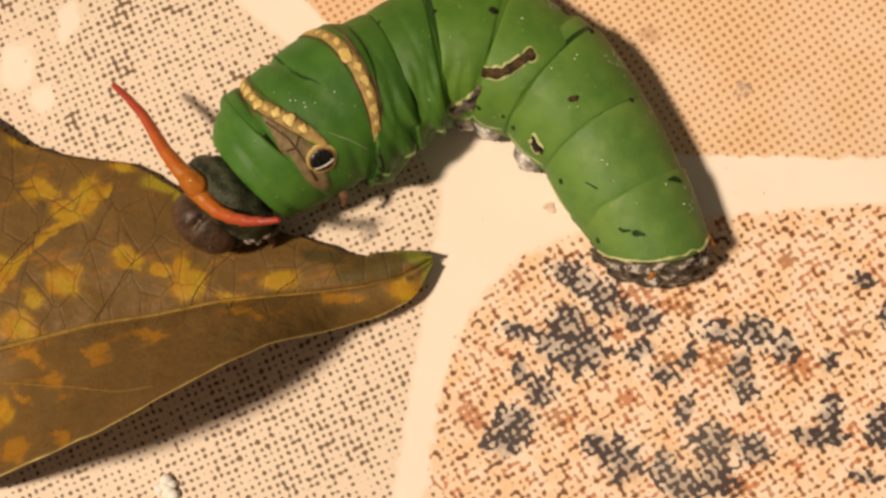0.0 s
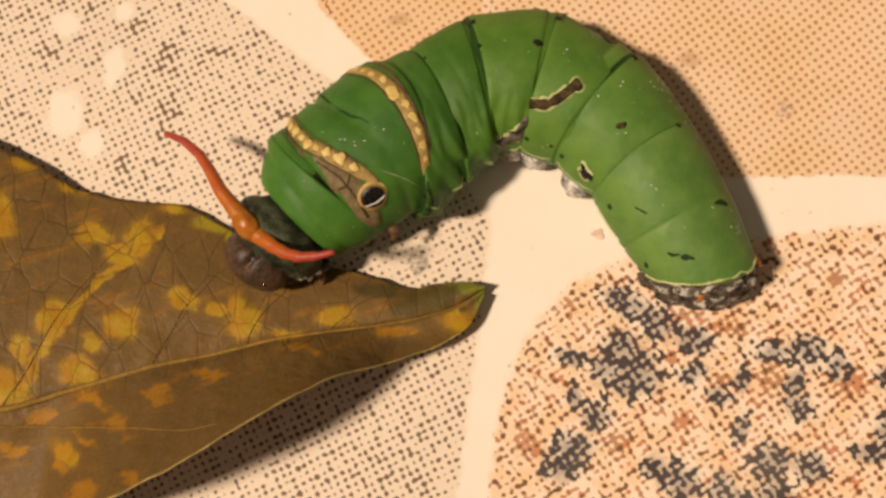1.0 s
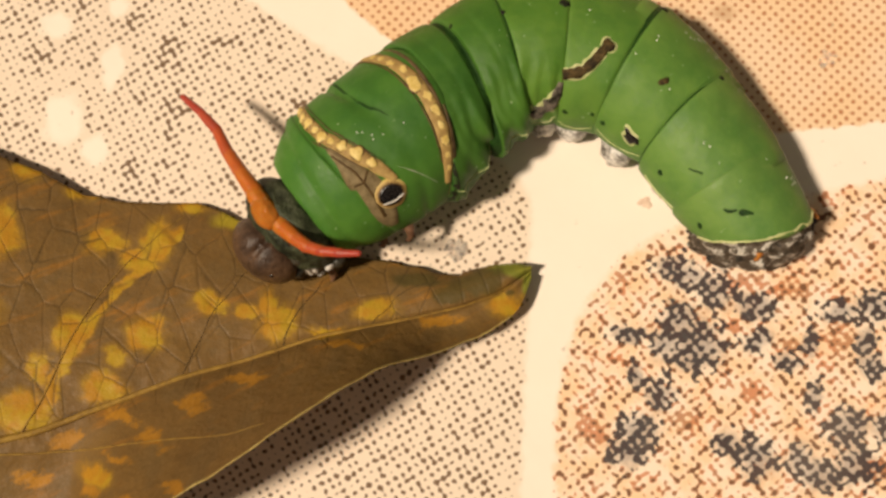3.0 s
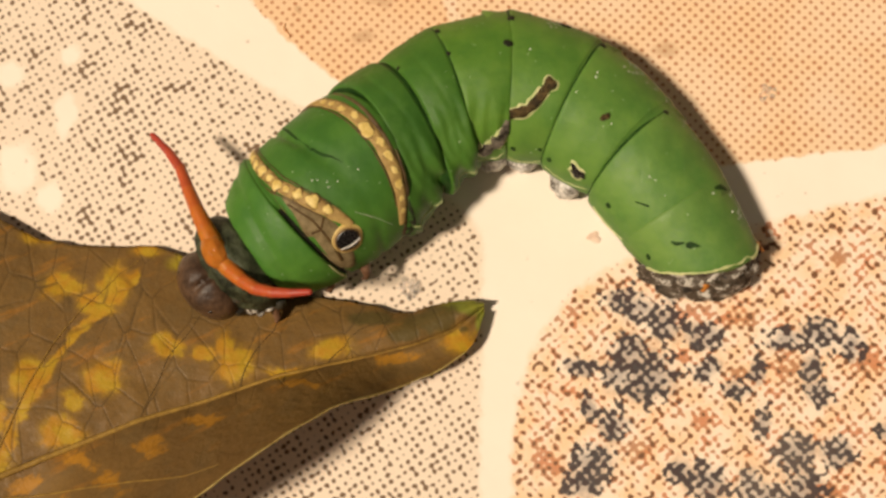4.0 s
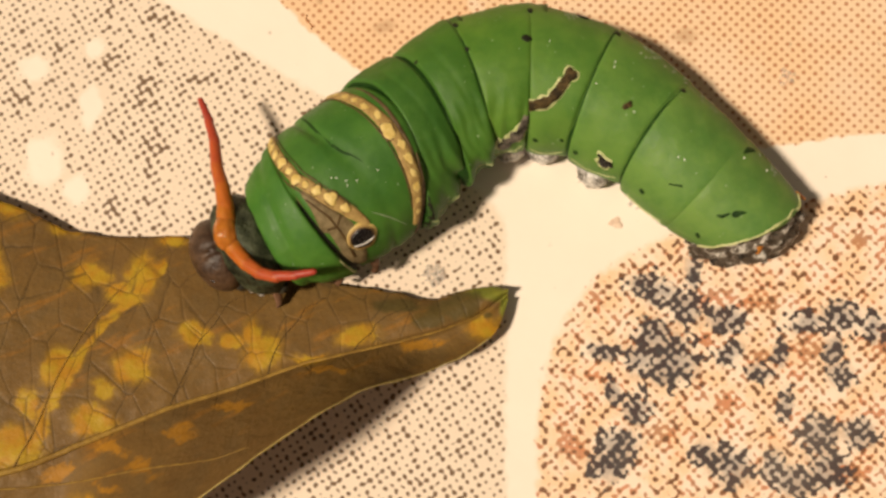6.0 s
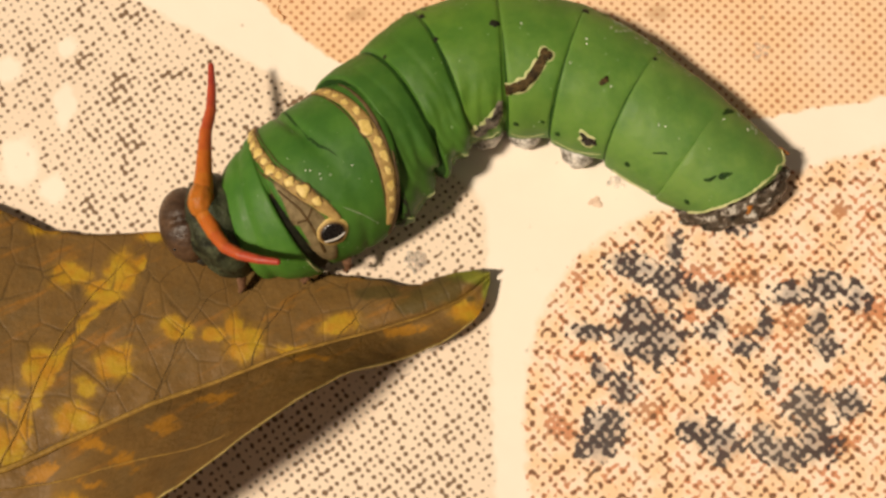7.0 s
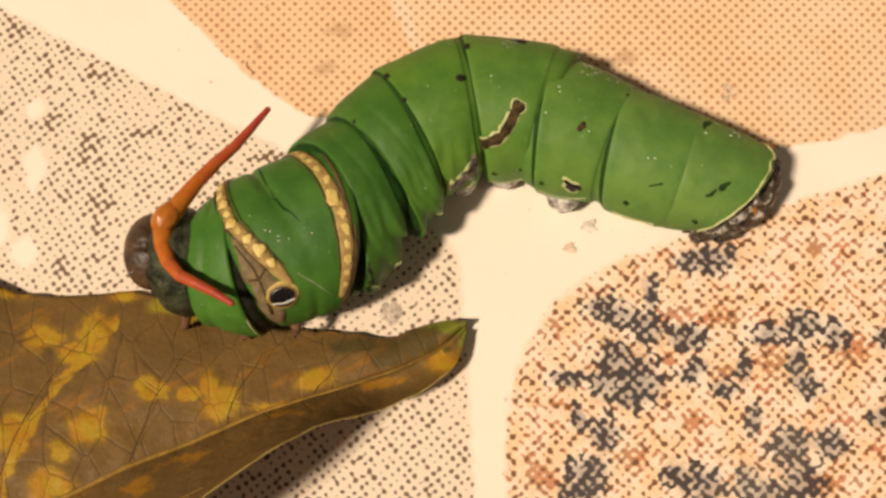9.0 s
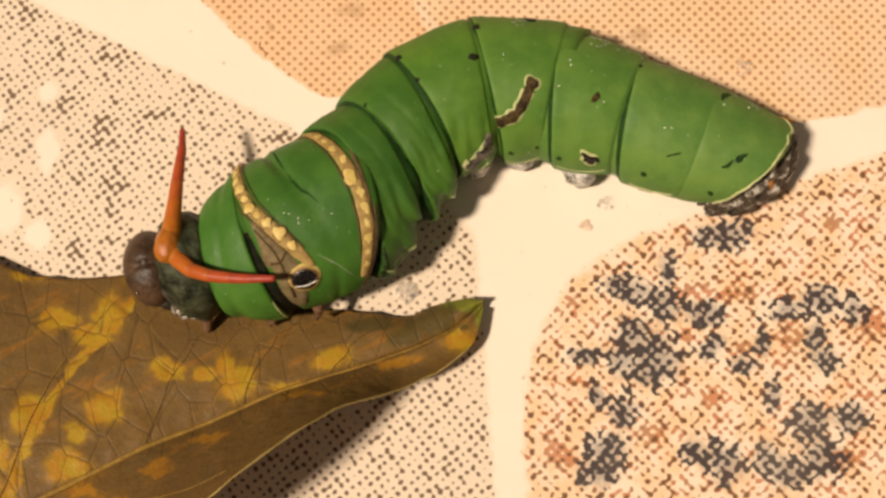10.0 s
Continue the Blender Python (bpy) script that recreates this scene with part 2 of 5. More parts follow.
def plain_material(name, a, b, rough=0.5, scale=1.2, bump=0.3, spec=0.4, **more):
    """Two-toned mottled surface."""
    n = Nodes(name)
    p = n.millimetres()
    v, w = n.noise(p, scale, 4.0, 0.65)[0], n.noise(p, scale * 5, 3.0, 0.6)[0]
    color = n.mix(n.ramp(n.math("ADD", n.math("MULTIPLY", v, 0.7), n.math("MULTIPLY", w, 0.3)), 0.36, 0.64), a, b)
    return n.done(color, n.ramp(w, 0.3, 0.7, rough - 0.06, rough + 0.08), n.bump(n.math("ADD", v, w), bump, 0.00015), Specular_IOR_Level=spec, **more)


def patchy_material(name):
    """Black skin with ragged white flakes."""
    n = Nodes(name)
    p = n.millimetres()
    v = n.noise(n.vec("MULTIPLY", p, (1.0, 0.7, 1.4)), 1.0, 4.0, 0.75)[0]
    color = n.mix(n.ramp(v, 0.53, 0.60), n.mix(n.ramp(v, 0.36, 0.5), (0.016, 0.013, 0.010), (0.085, 0.062, 0.042)), (0.56, 0.51, 0.44))
    return n.done(color, 0.5, n.bump(v, 0.6, 0.0006), Specular_IOR_Level=0.3)


def horn_material(name="moist_orange_skin", rough=0.40):
    """Moist orange skin turning red towards the tips, told by each section's object colour."""
    n = Nodes(name)
    p = n.millimetres()
    tone = n.node("ShaderNodeObjectInfo").outputs["Color"]
    v = n.noise(p, 2.0, 4.0, 0.6)[0]
    color = n.mix(n.ramp(v, 0.3, 0.7, 0.0, 0.4), tone, n.vec("MULTIPLY", tone, (0.6, 0.5, 0.5)))
    return n.done(color, rough, n.bump(v, 0.4, 0.0002), Specular_IOR_Level=0.35, Subsurface_Weight=0.2, Subsurface_Radius=(1.0, 0.35, 0.1), Subsurface_Scale=0.0006)


def leaf_material():
    """Ageing leaf: olive brown with soft yellow blotches and a net of fine veins."""
    n = Nodes("ageing_leaf")
    p = n.millimetres()
    flat = n.vec("MULTIPLY", p, (1, 1, 0))
    ragged = n.warp(n.warp(flat, 0.30, 2.2, 3.0), 1.2, 0.9, 3.0)
    spots = n.math("MAXIMUM", n.blobs(ragged, [(-29.6, 9.1, 1.8, 1.4), (-25.9, 9.6, 1.4, 2.3), (-27.0, 7.8, 1.8, 1.0), (-31.2, 2.9, 1.5, 1.5), (-32.8, 0.0, 1.3, 1.6),
                             (-25.8, 2.6, 1.7, 1.4), (-28.3, -1.1, 1.9, 1.8), (-27.6, 1.0, 1.4, 1.0), (-21.6, 4.6, 1.3, 1.0), (-19.2, 4.6, 1.0, 0.8),
                             (-16.8, 3.6, 1.9, 1.8), (-17.6, 5.0, 1.0, 1.4), (-10.3, 4.8, 2.2, 1.0), (-1.2, 5.3, 1.9, 1.3), (-37.4, 3.8, 2.2, 2.2)]), n.blobs(ragged, [
                             (-33.5, -3.0, 2.8, 1.7), (-36.8, 9.8, 1.5, 2.6), (-37.1, 0.4, 1.6, 1.8), (-38.5, 7.0, 1.7, 2.2), (-24.0, 12.0, 1.8, 0.9),
                             (-31.8, 13.0, 1.6, 0.8), (-36.0, 14.4, 1.7, 0.8), (-13.5, 3.2, 2.0, 0.6), (-43.0, 5.0, 3.0, 2.0), (-27.5, -6.5, 2.4, 0.9), (0.0, 7.6, 1.0, 0.5)]))
    along = n.math("MAXIMUM", n.capsule(ragged, (-32.8, -3.5), (-29.1, 4.3), 0.62), n.capsule(ragged, (-29.1, 4.3), (-24.6, 9.8), 0.55))
    spots = n.math("MAXIMUM", spots, along)
    haze = n.noise(flat, 0.20, 4.0, 0.6)[0]
    streak = n.noise(n.vec("MULTIPLY", n.node("ShaderNodeMapping", p, None, (0, 0, radians(-27))).outputs[0], (0.30, 1.5, 0)), 0.55, 4.0, 0.65)[0]
    grain = n.noise(p, 3.0, 3.0, 0.7)[0]
    olive = n.mix(n.ramp(haze, 0.35, 0.65), (0.165, 0.091, 0.027), (0.196, 0.111, 0.033))
    olive = n.mix(n.ramp(n.noise(flat, 0.5, 3.0, 0.6)[0], 0.45, 0.7, 0.0, 0.7), olive, (0.158, 0.098, 0.036))
    olive = n.mix(n.ramp(grain, 0.35, 0.7, 0.0, 0.3), olive, (0.100, 0.064, 0.026))
    olive = n.mix(n.ramp(streak, 0.54, 0.70, 0.0, 0.5), olive, (0.36, 0.150, 0.018))
    field = n.math("ADD", spots, n.math("MULTIPLY", n.math("SUBTRACT", haze, 0.5), 1.2))
    field = n.math("ADD", field, n.math("MULTIPLY", n.math("SUBTRACT", grain, 0.5), 0.4))
    rusty = n.blobs(ragged, [(-23.6, -3.8, 1.6, 0.7), (-26.5, -2.9, 1.3, 0.5), (-28.1, -7.4, 1.6, 0.7), (-21.7, -1.6, 1.3, 0.5), (-30.5, -4.6, 1.5, 0.8), (-24.0, -7.5, 1.3, 0.5),
                             (-18.6, -0.2, 1.6, 0.45), (-12.0, 2.4, 1.5, 0.4), (-20.9, -6.1, 1.2, 0.4), (-33.0, -7.0, 1.8, 0.8), (-36.0, -9.5, 2.0, 0.8), (-26.0, -5.2, 1.8, 0.4), (-6.0, 4.0, 1.8, 0.4)])
    olive = n.mix(n.ramp(n.math("ADD", rusty, n.math("MULTIPLY", n.math("ADD", n.math("SUBTRACT", grain, 0.5), n.math("MULTIPLY", n.math("SUBTRACT", streak, 0.5), 2.2)), 1.2)), 0.0, 0.6, 0.0, 0.75), olive, (0.42, 0.190, 0.017))
    color = n.mix(n.ramp(field, -0.10, 0.22, 0.0, 0.45), olive, (0.27, 0.150, 0.022))
    yellow = n.mix(n.ramp(n.noise(flat, 0.7, 2.0)[0], 0.35, 0.65), (0.44, 0.280, 0.020), (0.43, 0.205, 0.015))
    color = n.mix(n.ramp(field, 0.16, 0.52, 0.0, 0.85), color, yellow)
    flat_x = n.vec("DOT_PRODUCT", flat, (1, 0, 0))
    green = n.blobs(n.warp(flat, 0.8, 0.8), [(-0.4, 7.9, 2.4, 0.75), (0.3, 6.9, 0.55, 1.2), (-20.3, 11.0, 2.3, 0.9), (-18.9, 10.2, 0.9, 0.8)])
    color = n.mix(n.ramp(green, -0.1, 0.5, 0.0, 0.9), color, n.mix(n.ramp(flat_x, -12, -9), (0.34, 0.26, 0.020), (0.175, 0.190, 0.026)))
    dull = n.blobs(n.warp(flat, 0.8, 1.2), [(-3.6, 6.6, 2.4, 0.9), (-7.5, 6.9, 2.2, 0.7), (-0.9, 6.1, 0.4, 0.25), (-2.4, 7.2, 1.5, 0.9), (-5.2, 5.9, 1.6, 0.7)])
    color = n.mix(n.ramp(dull, 0.0, 0.4, 0.0, 0.7), color, (0.075, 0.062, 0.020))
    cells = n.node("ShaderNodeTexVoronoi", feature="DISTANCE_TO_EDGE")
    n.put(n.warp(n.vec("MULTIPLY", n.node("ShaderNodeMapping", flat, None, (0, 0, radians(-12))).outputs[0], (1.0, 0.6, 0)), 0.5, 0.55), cells.inputs["Vector"])
    cells.inputs["Scale"].default_value = 0.50
    small = n.node("ShaderNodeTexVoronoi", feature="DISTANCE_TO_EDGE")
    n.put(n.warp(flat, 0.9, 0.9), small.inputs["Vector"])
    small.inputs["Scale"].default_value = 1.5
    fades = n.ramp(n.noise(flat, 0.35, 2.0)[0], 0.36, 0.58, 0.35, 1.0)
    vein = n.math("ADD", n.math("MULTIPLY", fades, n.ramp(cells.outputs["Distance"], 0.003, 0.024, 1.0, 0.0)), n.ramp(small.outputs["Distance"], 0.0, 0.05, 0.22, 0.0))
    above = n.ramp(n.math("SUBTRACT", n.vec("DOT_PRODUCT", flat, (-0.335, 1.0, 0)), 6.6), -0.6, 0.6, 0.12, 1.0)
    vein = n.math("MULTIPLY", vein, above)
    color = n.mix(n.math("MULTIPLY", vein, 0.55), color, (0.056, 0.038, 0.018))
    normal = n.bump(n.math("MULTIPLY", above, n.ramp(cells.outputs["Distance"], 0.0, 0.05, 0.0, 1.0)), 0.22, 0.0002)
    normal = n.bump(n.noise(p, 0.7, 4.0, 0.6)[0], 0.40, 0.0005, normal)
    return n.done(color, n.ramp(grain, 0.3, 0.7, 0.46, 0.60), normal, Specular_IOR_Level=0.14)


FLOOR = floor_material()
SKIN = green_skin_material()
HORN = horn_material()
HORN_ROOT = horn_material("wet_orange_root", 0.10)
LEAF = leaf_material()
RIB = plain_material("leaf_rib", (0.20, 0.112, 0.026), (0.34, 0.205, 0.040), 0.55, 1.2, 0.3, 0.15)
EDGE = plain_material("leaf_edge", (0.34, 0.24, 0.07), (0.52, 0.40, 0.14), 0.5, 0.6, 0.3, 0.2)
GROOVE = plain_material("dark_vein", (0.055, 0.036, 0.016), (0.085, 0.055, 0.022), 0.6, 1.2, 0.3, 0.1)
MEMBRANE = plain_material("dark_membrane", (0.010, 0.012, 0.007), (0.022, 0.022, 0.012), 0.6, 1.2, 0.3, 0.15)
# dark green that stands in for shade deep in the skin's folds
FOLD_SHADE = plain_material("deep_green_fold_shade", (0.009, 0.034, 0.005), (0.019, 0.058, 0.009), 0.6, 1.2, 0.3, 0.15)
MOSS = plain_material("dark_green_fleck", (0.008, 0.026, 0.005), (0.022, 0.062, 0.010), 0.6, 1.5, 0.3, 0.15)
NECK = plain_material("dark_neck_skin", (0.007, 0.009, 0.005), (0.075, 0.085, 0.045), 0.45, 1.1, 0.8, 0.25)
HEAD = plain_material("brown_head_shell", (0.036, 0.019, 0.011), (0.110, 0.060, 0.032), 0.42, 0.7, 0.5, 0.40)
FACE = plain_material("dark_face", (0.018, 0.016, 0.012), (0.065, 0.058, 0.042), 0.35, 0.8)
TAN = plain_material("tan_band", (0.29, 0.180, 0.058), (0.45, 0.305, 0.105), 0.55, 1.6, 0.3, 0.25)
BEAD = plain_material("pale_yellow_bead", (0.56, 0.39, 0.095), (0.74, 0.57, 0.21), 0.45, 1.5)
AMBER = plain_material("amber_outline", (0.075, 0.038, 0.014), (0.14, 0.074, 0.024), 0.55, 1.6)
UMBER = plain_material("umber_side", (0.060, 0.036, 0.018), (0.15, 0.098, 0.045), 0.55, 1.0, 0.4, 0.2)
MARK = plain_material("brown_black_mark", (0.016, 0.011, 0.005), (0.098, 0.062, 0.020), 0.6, 1.5, 0.5, 0.15)
SOOT = plain_material("sooty_patch", (0.008, 0.007, 0.005), (0.19, 0.16, 0.125), 0.5, 1.4, 0.6, 0.2)
SADDLE = plain_material("brown_saddle", (0.13, 0.095, 0.045), (0.24, 0.18, 0.090), 0.6, 1.2, 0.3, 0.15)
BROWN = plain_material("brown_mark", (0.040, 0.021, 0.008), (0.105, 0.058, 0.018), 0.6, 1.6, 0.3, 0.15)
BLACK = plain_material("black_pupil", (0.006, 0.005, 0.005), (0.014, 0.011, 0.010), 0.25, 1.2)
PALE = plain_material("pale_rim", (0.40, 0.46, 0.17), (0.62, 0.60, 0.32), 0.5, 1.6)
PROLEG = plain_material("white_grey_proleg", (0.10, 0.085, 0.07), (0.86, 0.82, 0.76), 0.30, 0.9, 0.6)
SCUFF = plain_material("pale_scuff", (0.22, 0.27, 0.16), (0.40, 0.42, 0.32), 0.5, 2.0, 0.3, 0.3)
MOTTLE = patchy_material("black_white_mottle")
SPINE = plain_material("orange_brown_spine", (0.28, 0.090, 0.012), (0.46, 0.17, 0.022), 0.45, 1.2)
LEG = plain_material("brown_leg", (0.09, 0.042, 0.022), (0.22, 0.12, 0.070), 0.35, 1.2)
CRUMB = plain_material("white_crumb", (0.80, 0.77, 0.70), (0.93, 0.91, 0.86), 0.6, 1.2)
STAIN = plain_material("pinkish_crust", (0.66, 0.47, 0.35), (0.76, 0.58, 0.45), 0.6, 1.2)


def wet_material():
    n = Nodes("clear_droplet")
    return n.done((0.96, 0.94, 0.91), 0.05, None, Transmission_Weight=0.8, IOR=1.42)


WET = wet_material()


# ---- mesh helpers ----
def part(name, bm, material, parent=None, label="", smooth=True):
    """Links a bmesh, in millimetres, as one mesh object."""
    for v in bm.verts:
        v.co *= MM
    bmesh.ops.recalc_face_normals(bm, faces=bm.faces)
    me = bpy.data.meshes.new(name)
    bm.to_mesh(me)
    bm.free()
    for m in material if isinstance(material, (list, tuple)) else (material,):
        me.materials.append(m)
    for poly in me.polygons:
        poly.use_smooth = smooth
    ob = new(name, me)
    ob.parent = parent
    return tagged(ob, label) if label else ob


def grid_mesh(rows, closed=False, caps=False):
    """A bmesh from rows of points; closed joins each row's end to its start."""
    bm = bmesh.new()
    vs = [[bm.verts.new(p) for p in row] for row in rows]
    n = len(rows[0])
    for a, b in zip(vs, vs[1:]):
        for j in range(n if closed else n - 1):
            k = (j + 1) % n
            bm.faces.new((a[j], a[k], b[k], b[j]))
    if caps:
        bm.faces.new(vs[0])
        bm.faces.new(list(reversed(vs[-1])))
    return bm


def lump(radii, rough=0.05, scale=0.6, seed=0.0, rings=20, sides=28, shape=None):
    """An uneven ellipsoid."""
    bm = bmesh.new()
    bmesh.ops.create_uvsphere(bm, u_segments=sides, v_segments=rings, radius=1)
    for v in bm.verts:
        c = v.co.copy()
        k = 1 + rough * noise.noise(c * scale * 3 + Vector((seed, seed * 2, 0)))
        v.co = Vector((c.x * radii[0], c.y * radii[1], c.z * radii[2])) * k
        if shape:
            v.co = shape(v.co)
    return bm


def tube(points, radii, sides=12):
    """A round tube through points with rounded ends."""
    pts = [Vector(p) for p in points]
    d0, d1 = (pts[0] - pts[1]).normalized(), (pts[-1] - pts[-2]).normalized()
    caps = ((0.98, 0.2), (0.8, 0.6), (0.45, 0.89))
    pts = [pts[0] + d0 * radii[0] * k for k, _ in caps] + pts + [pts[-1] + d1 * radii[-1] * k for k, _ in reversed(caps)]
    rad = [radii[0] * k for _, k in caps] + list(radii) + [radii[-1] * k for _, k in reversed(caps)]
    rows = []
    for i, p in enumerate(pts):
        d = (pts[min(i + 1, len(pts) - 1)] - pts[max(i - 1, 0)]).normalized()
        a = d.orthogonal().normalized() if abs(d.z) > 0.95 else d.cross(Vector((0, 0, 1))).normalized()
        b = d.cross(a)
        rows.append([p + (a * math.cos(t) + b * math.sin(t)) * rad[i] for t in (2 * math.pi * j / sides for j in range(sides))])
    return grid_mesh(rows, True, True)


# ---- floor ----
bm = bmesh.new()
bmesh.ops.create_cube(bm, size=1, matrix=Matrix.Translation((0, 0, -5)) @ Matrix.Diagonal((3000, 3000, 10, 1)))
tagged(part("floor", bm, FLOOR, smooth=False), "cream glazed floor tile printed with dotted orange and black stones", "floor", kind="structure")


# ---- leaf ----
def spline(xs, ys):
    def f(x):
        return float(np.interp(x, xs, ys))
    return lambda x: (f(x - 0.35) + f(x) * 2 + f(min(x + 0.35, xs[-1]))) / 4


LX = [-66, -58, -50, -39.3, -34.8, -31.9, -28.6, -23.1, -17, -11.4, -7.5, -5.6, -4.6, -3.2, -1.6, 0.2, 0.75]
upper = spline(LX, [4, 14, 17.8, 15.8, 14.2, 12.7, 12.2, 12.2, 9.6, 8.5, 7.9, 7.4, 7.35, 7.95, 8.2, 8.2, 8.1])
LOWER_X = [-66, -58, -50, -36, -30, -25.43, -21.53, -17.95, -15.5, -14.08, -12.66, -10.95, -9.17, -5.69, -3.27, -1.38, -0.34, 0.2, 0.55, 0.75]
lower = spline(LOWER_X, [1, -10, -15.5, -16, -13.6, -9.77, -7.17, -4.91, -3.1, -2.0, -1.0, 0.1, 1.1, 2.0, 2.97, 4.05, 5.04, 5.95, 7.5, 8.0])
RIB_X = [-66, -50, -36.9, -32.6, -27.1, -23.2, -18.6, -13.9, -8.6, -4.6, -1.7, 0.6]
middle_rib = spline(RIB_X, [2.5, -8, -5.3, -4.2, -1.9, -0.3, 1.1, 2.8, 4.0, 5.0, 6.1, 7.85])
z_up = spline([-66, -45, -38, -30, -23, -12, -4, 0.6], [4, 3, 1.7, 0.9, 0.9, 0.8, 0.9, 1.3])
z_mid = spline([-66, -38, -27, -18, -9, -2, 0.6], [6, 5.4, 4.4, 3.3, 2.1, 1.5, 1.4])
z_low = spline(LOWER_X, [4, 3, 3, 3.5, 5, 14.3, 15.4, 15.0, 14.0, 13.1, 12.0, 10.4, 8.3, 4.4, 3.1, 2.4, 2.0, 1.7, 1.5, 1.5])


def leaf_point(x, v):
    """v from 0 at the upper margin over 0.6 at the midrib to 1 at the lower margin."""
    yu, ym, yl = upper(x), middle_rib(x), lower(x)
    if v < 0.6:
        k = v / 0.6
        y, z = yu + (ym - yu) * k, z_up(x) + (z_mid(x) - z_up(x)) * k + 0.5 * math.sin(math.pi * k)
    else:
        k = (v - 0.6) / 0.4
        y, z = ym + (yl - ym) * k, z_mid(x) + (z_low(x) - z_mid(x)) * k - 0.5 * math.sin(math.pi * k)
    w = math.sin(math.pi * min(1, max(0, v))) ** 0.5
    z += w * (0.30 * noise.noise(Vector((x * 0.22, y * 0.22, 1))) + 0.10 * noise.noise(Vector((x * 0.7, y * 0.7, 5))))
    z -= 0.22 * math.exp(-((v - 0.6) / 0.03) ** 2)
    edge = 0.12 * noise.noise(Vector((x * 0.9, v * 3, 9)))
    return Vector((x, y + edge * (1 if v in (0, 1) else 0.3), max(z, 0.2)))


def leaf():
    """The blade above the midrib, and the curled flap below it, which swings about the midrib."""
    thing = tagged(new("leaf"), "curled olive-brown leaf with yellow blotches lying on the tile", "leaf")
    nx = 260

    def sheet(v0, v1, nv):
        top = [[leaf_point(0.55 - 66 * (i / nx) ** 1.5, v0 + (v1 - v0) * j / nv) for j in range(nv + 1)] for i in range(nx + 1)]
        return grid_mesh([row + [q - Vector((0, 0, 0.16)) for q in reversed(row)] for row in top], True, True)

    part("blade", sheet(0.0, 0.602, 54), LEAF, thing)
    flap = part("flap", sheet(0.59, 1.0, 40), LEAF, thing, "steep brown lower half of the blade")
    xs = [-0.8 - 64 * (i / 80) for i in range(81)]
    ridge = [leaf_point(x, 0.6) + Vector((0, 0, 0.10)) for x in xs]
    part("midrib", tube(ridge, [0.02 + min(0.07, 0.008 * -x) + 0.0042 * -x + 0.02 * noise.noise(Vector((x, 4, 0))) for x in xs], 8), RIB, thing, "pale yellow-brown midrib")
    for x0, x1, v0, v1, r, mat in ((-33.6, -24.4, 0.6, 0.05, 0.075, RIB), (-44.5, -37.3, 0.6, 0.06, 0.08, RIB), (-23.2, -17.6, 0.6, 0.12, 0.04, GROOVE), (-16.6, -12.4, 0.6, 0.10, 0.05, GROOVE), (-10.5, -6.0, 0.6, 0.15, 0.04, GROOVE), (-40.0, -16.0, 0.61, 0.92, 0.085, RIB)):
        pts = []
        for i in range(33):
            k = i / 32
            wave = 0.35 * noise.noise(Vector((k * 5, x0, 0)))
            pts.append(leaf_point(x0 + (x1 - x0) * k + wave, v0 + (v1 - v0) * (k ** 1.6 if v1 > v0 else k + 0.12 * math.sin(math.pi * k))) + Vector((0, 0, 0.03 if mat is RIB else 0)))
        part("side_vein", tube(pts, [r * (1 - 0.7 * i / 32) for i in range(33)], 6), mat, flap if v1 > v0 else thing)
    edge = [leaf_point(x, 1.0) for x in xs[:70]]
    part("margin", tube(edge, [0.055 + 0.05 * noise.noise(Vector((q.x * 0.8, q.y, 3))) for q in edge], 6), EDGE, flap, "thin pale margin")
    return thing, flap


ageing_leaf, leaf_flap = leaf()


def about(point, axis, deg):
    """A turn about an axis through a point, in millimetres."""
    place = Matrix.Translation(Vector(point) * MM)
    return place @ Matrix.Rotation(radians(deg), 4, Vector(axis).normalized()) @ place.inverted()


# ---- caterpillar ----
# each ring: front outer x, front inner x, front half width, rear outer x, rear inner x, rear half width, height of its axis
SEGMENTS = [
    (1.38, 2.29, 3.87, -2, -1.67, 5.42, 5.15),
    (2.56, 2.63, 5.4, -2.94, -2.24, 5.56, 5.25),
    (0.89, 3.43, 5.44, -3.04, -1.28, 4.91, 5.3),
    (1.41, 2.26, 4.97, -3.28, -0.39, 4.97, 5.25),
    (2.89, 1.59, 5.13, -3.52, -0.96, 5.15, 5.2),
    (4.06, 1.03, 5.09, -3.23, -1.87, 5.01, 5.2),
    (3.60, 1.88, 4.99, -2.85, -2.18, 4.41, 5.2),
    (2.87, 1.95, 4.4, -2.49, -2.32, 4.25, 5.1),
    (1.97, 1.56, 4.24, -2.87, -0.66, 3.69, 4.7),
]

# height of the axis and rearward lean of the back at the ten seams
AXIS = [4.3, 4.1, 3.9, 3.8, 3.75, 3.7, 3.7, 3.7, 3.55, 3.3]
LEAN = [0.3, 0.75, -3.0, -1.4, -0.75, -0.2, 0.6, 0.8, 0.0, -1.85]
TONES = [(0.057, 0.165, 0.024), (0.050, 0.146, 0.021), (0.047, 0.132, 0.019), (0.054, 0.144, 0.019), (0.082, 0.187, 0.025),
         (0.091, 0.200, 0.033), (0.102, 0.215, 0.042), (0.108, 0.220, 0.049), (0.115, 0.225, 0.053)]
BULGE = [0.05, 0.06, 0.03, 0.03, 0.03, 0.022, 0.022, 0.02, 0.03]


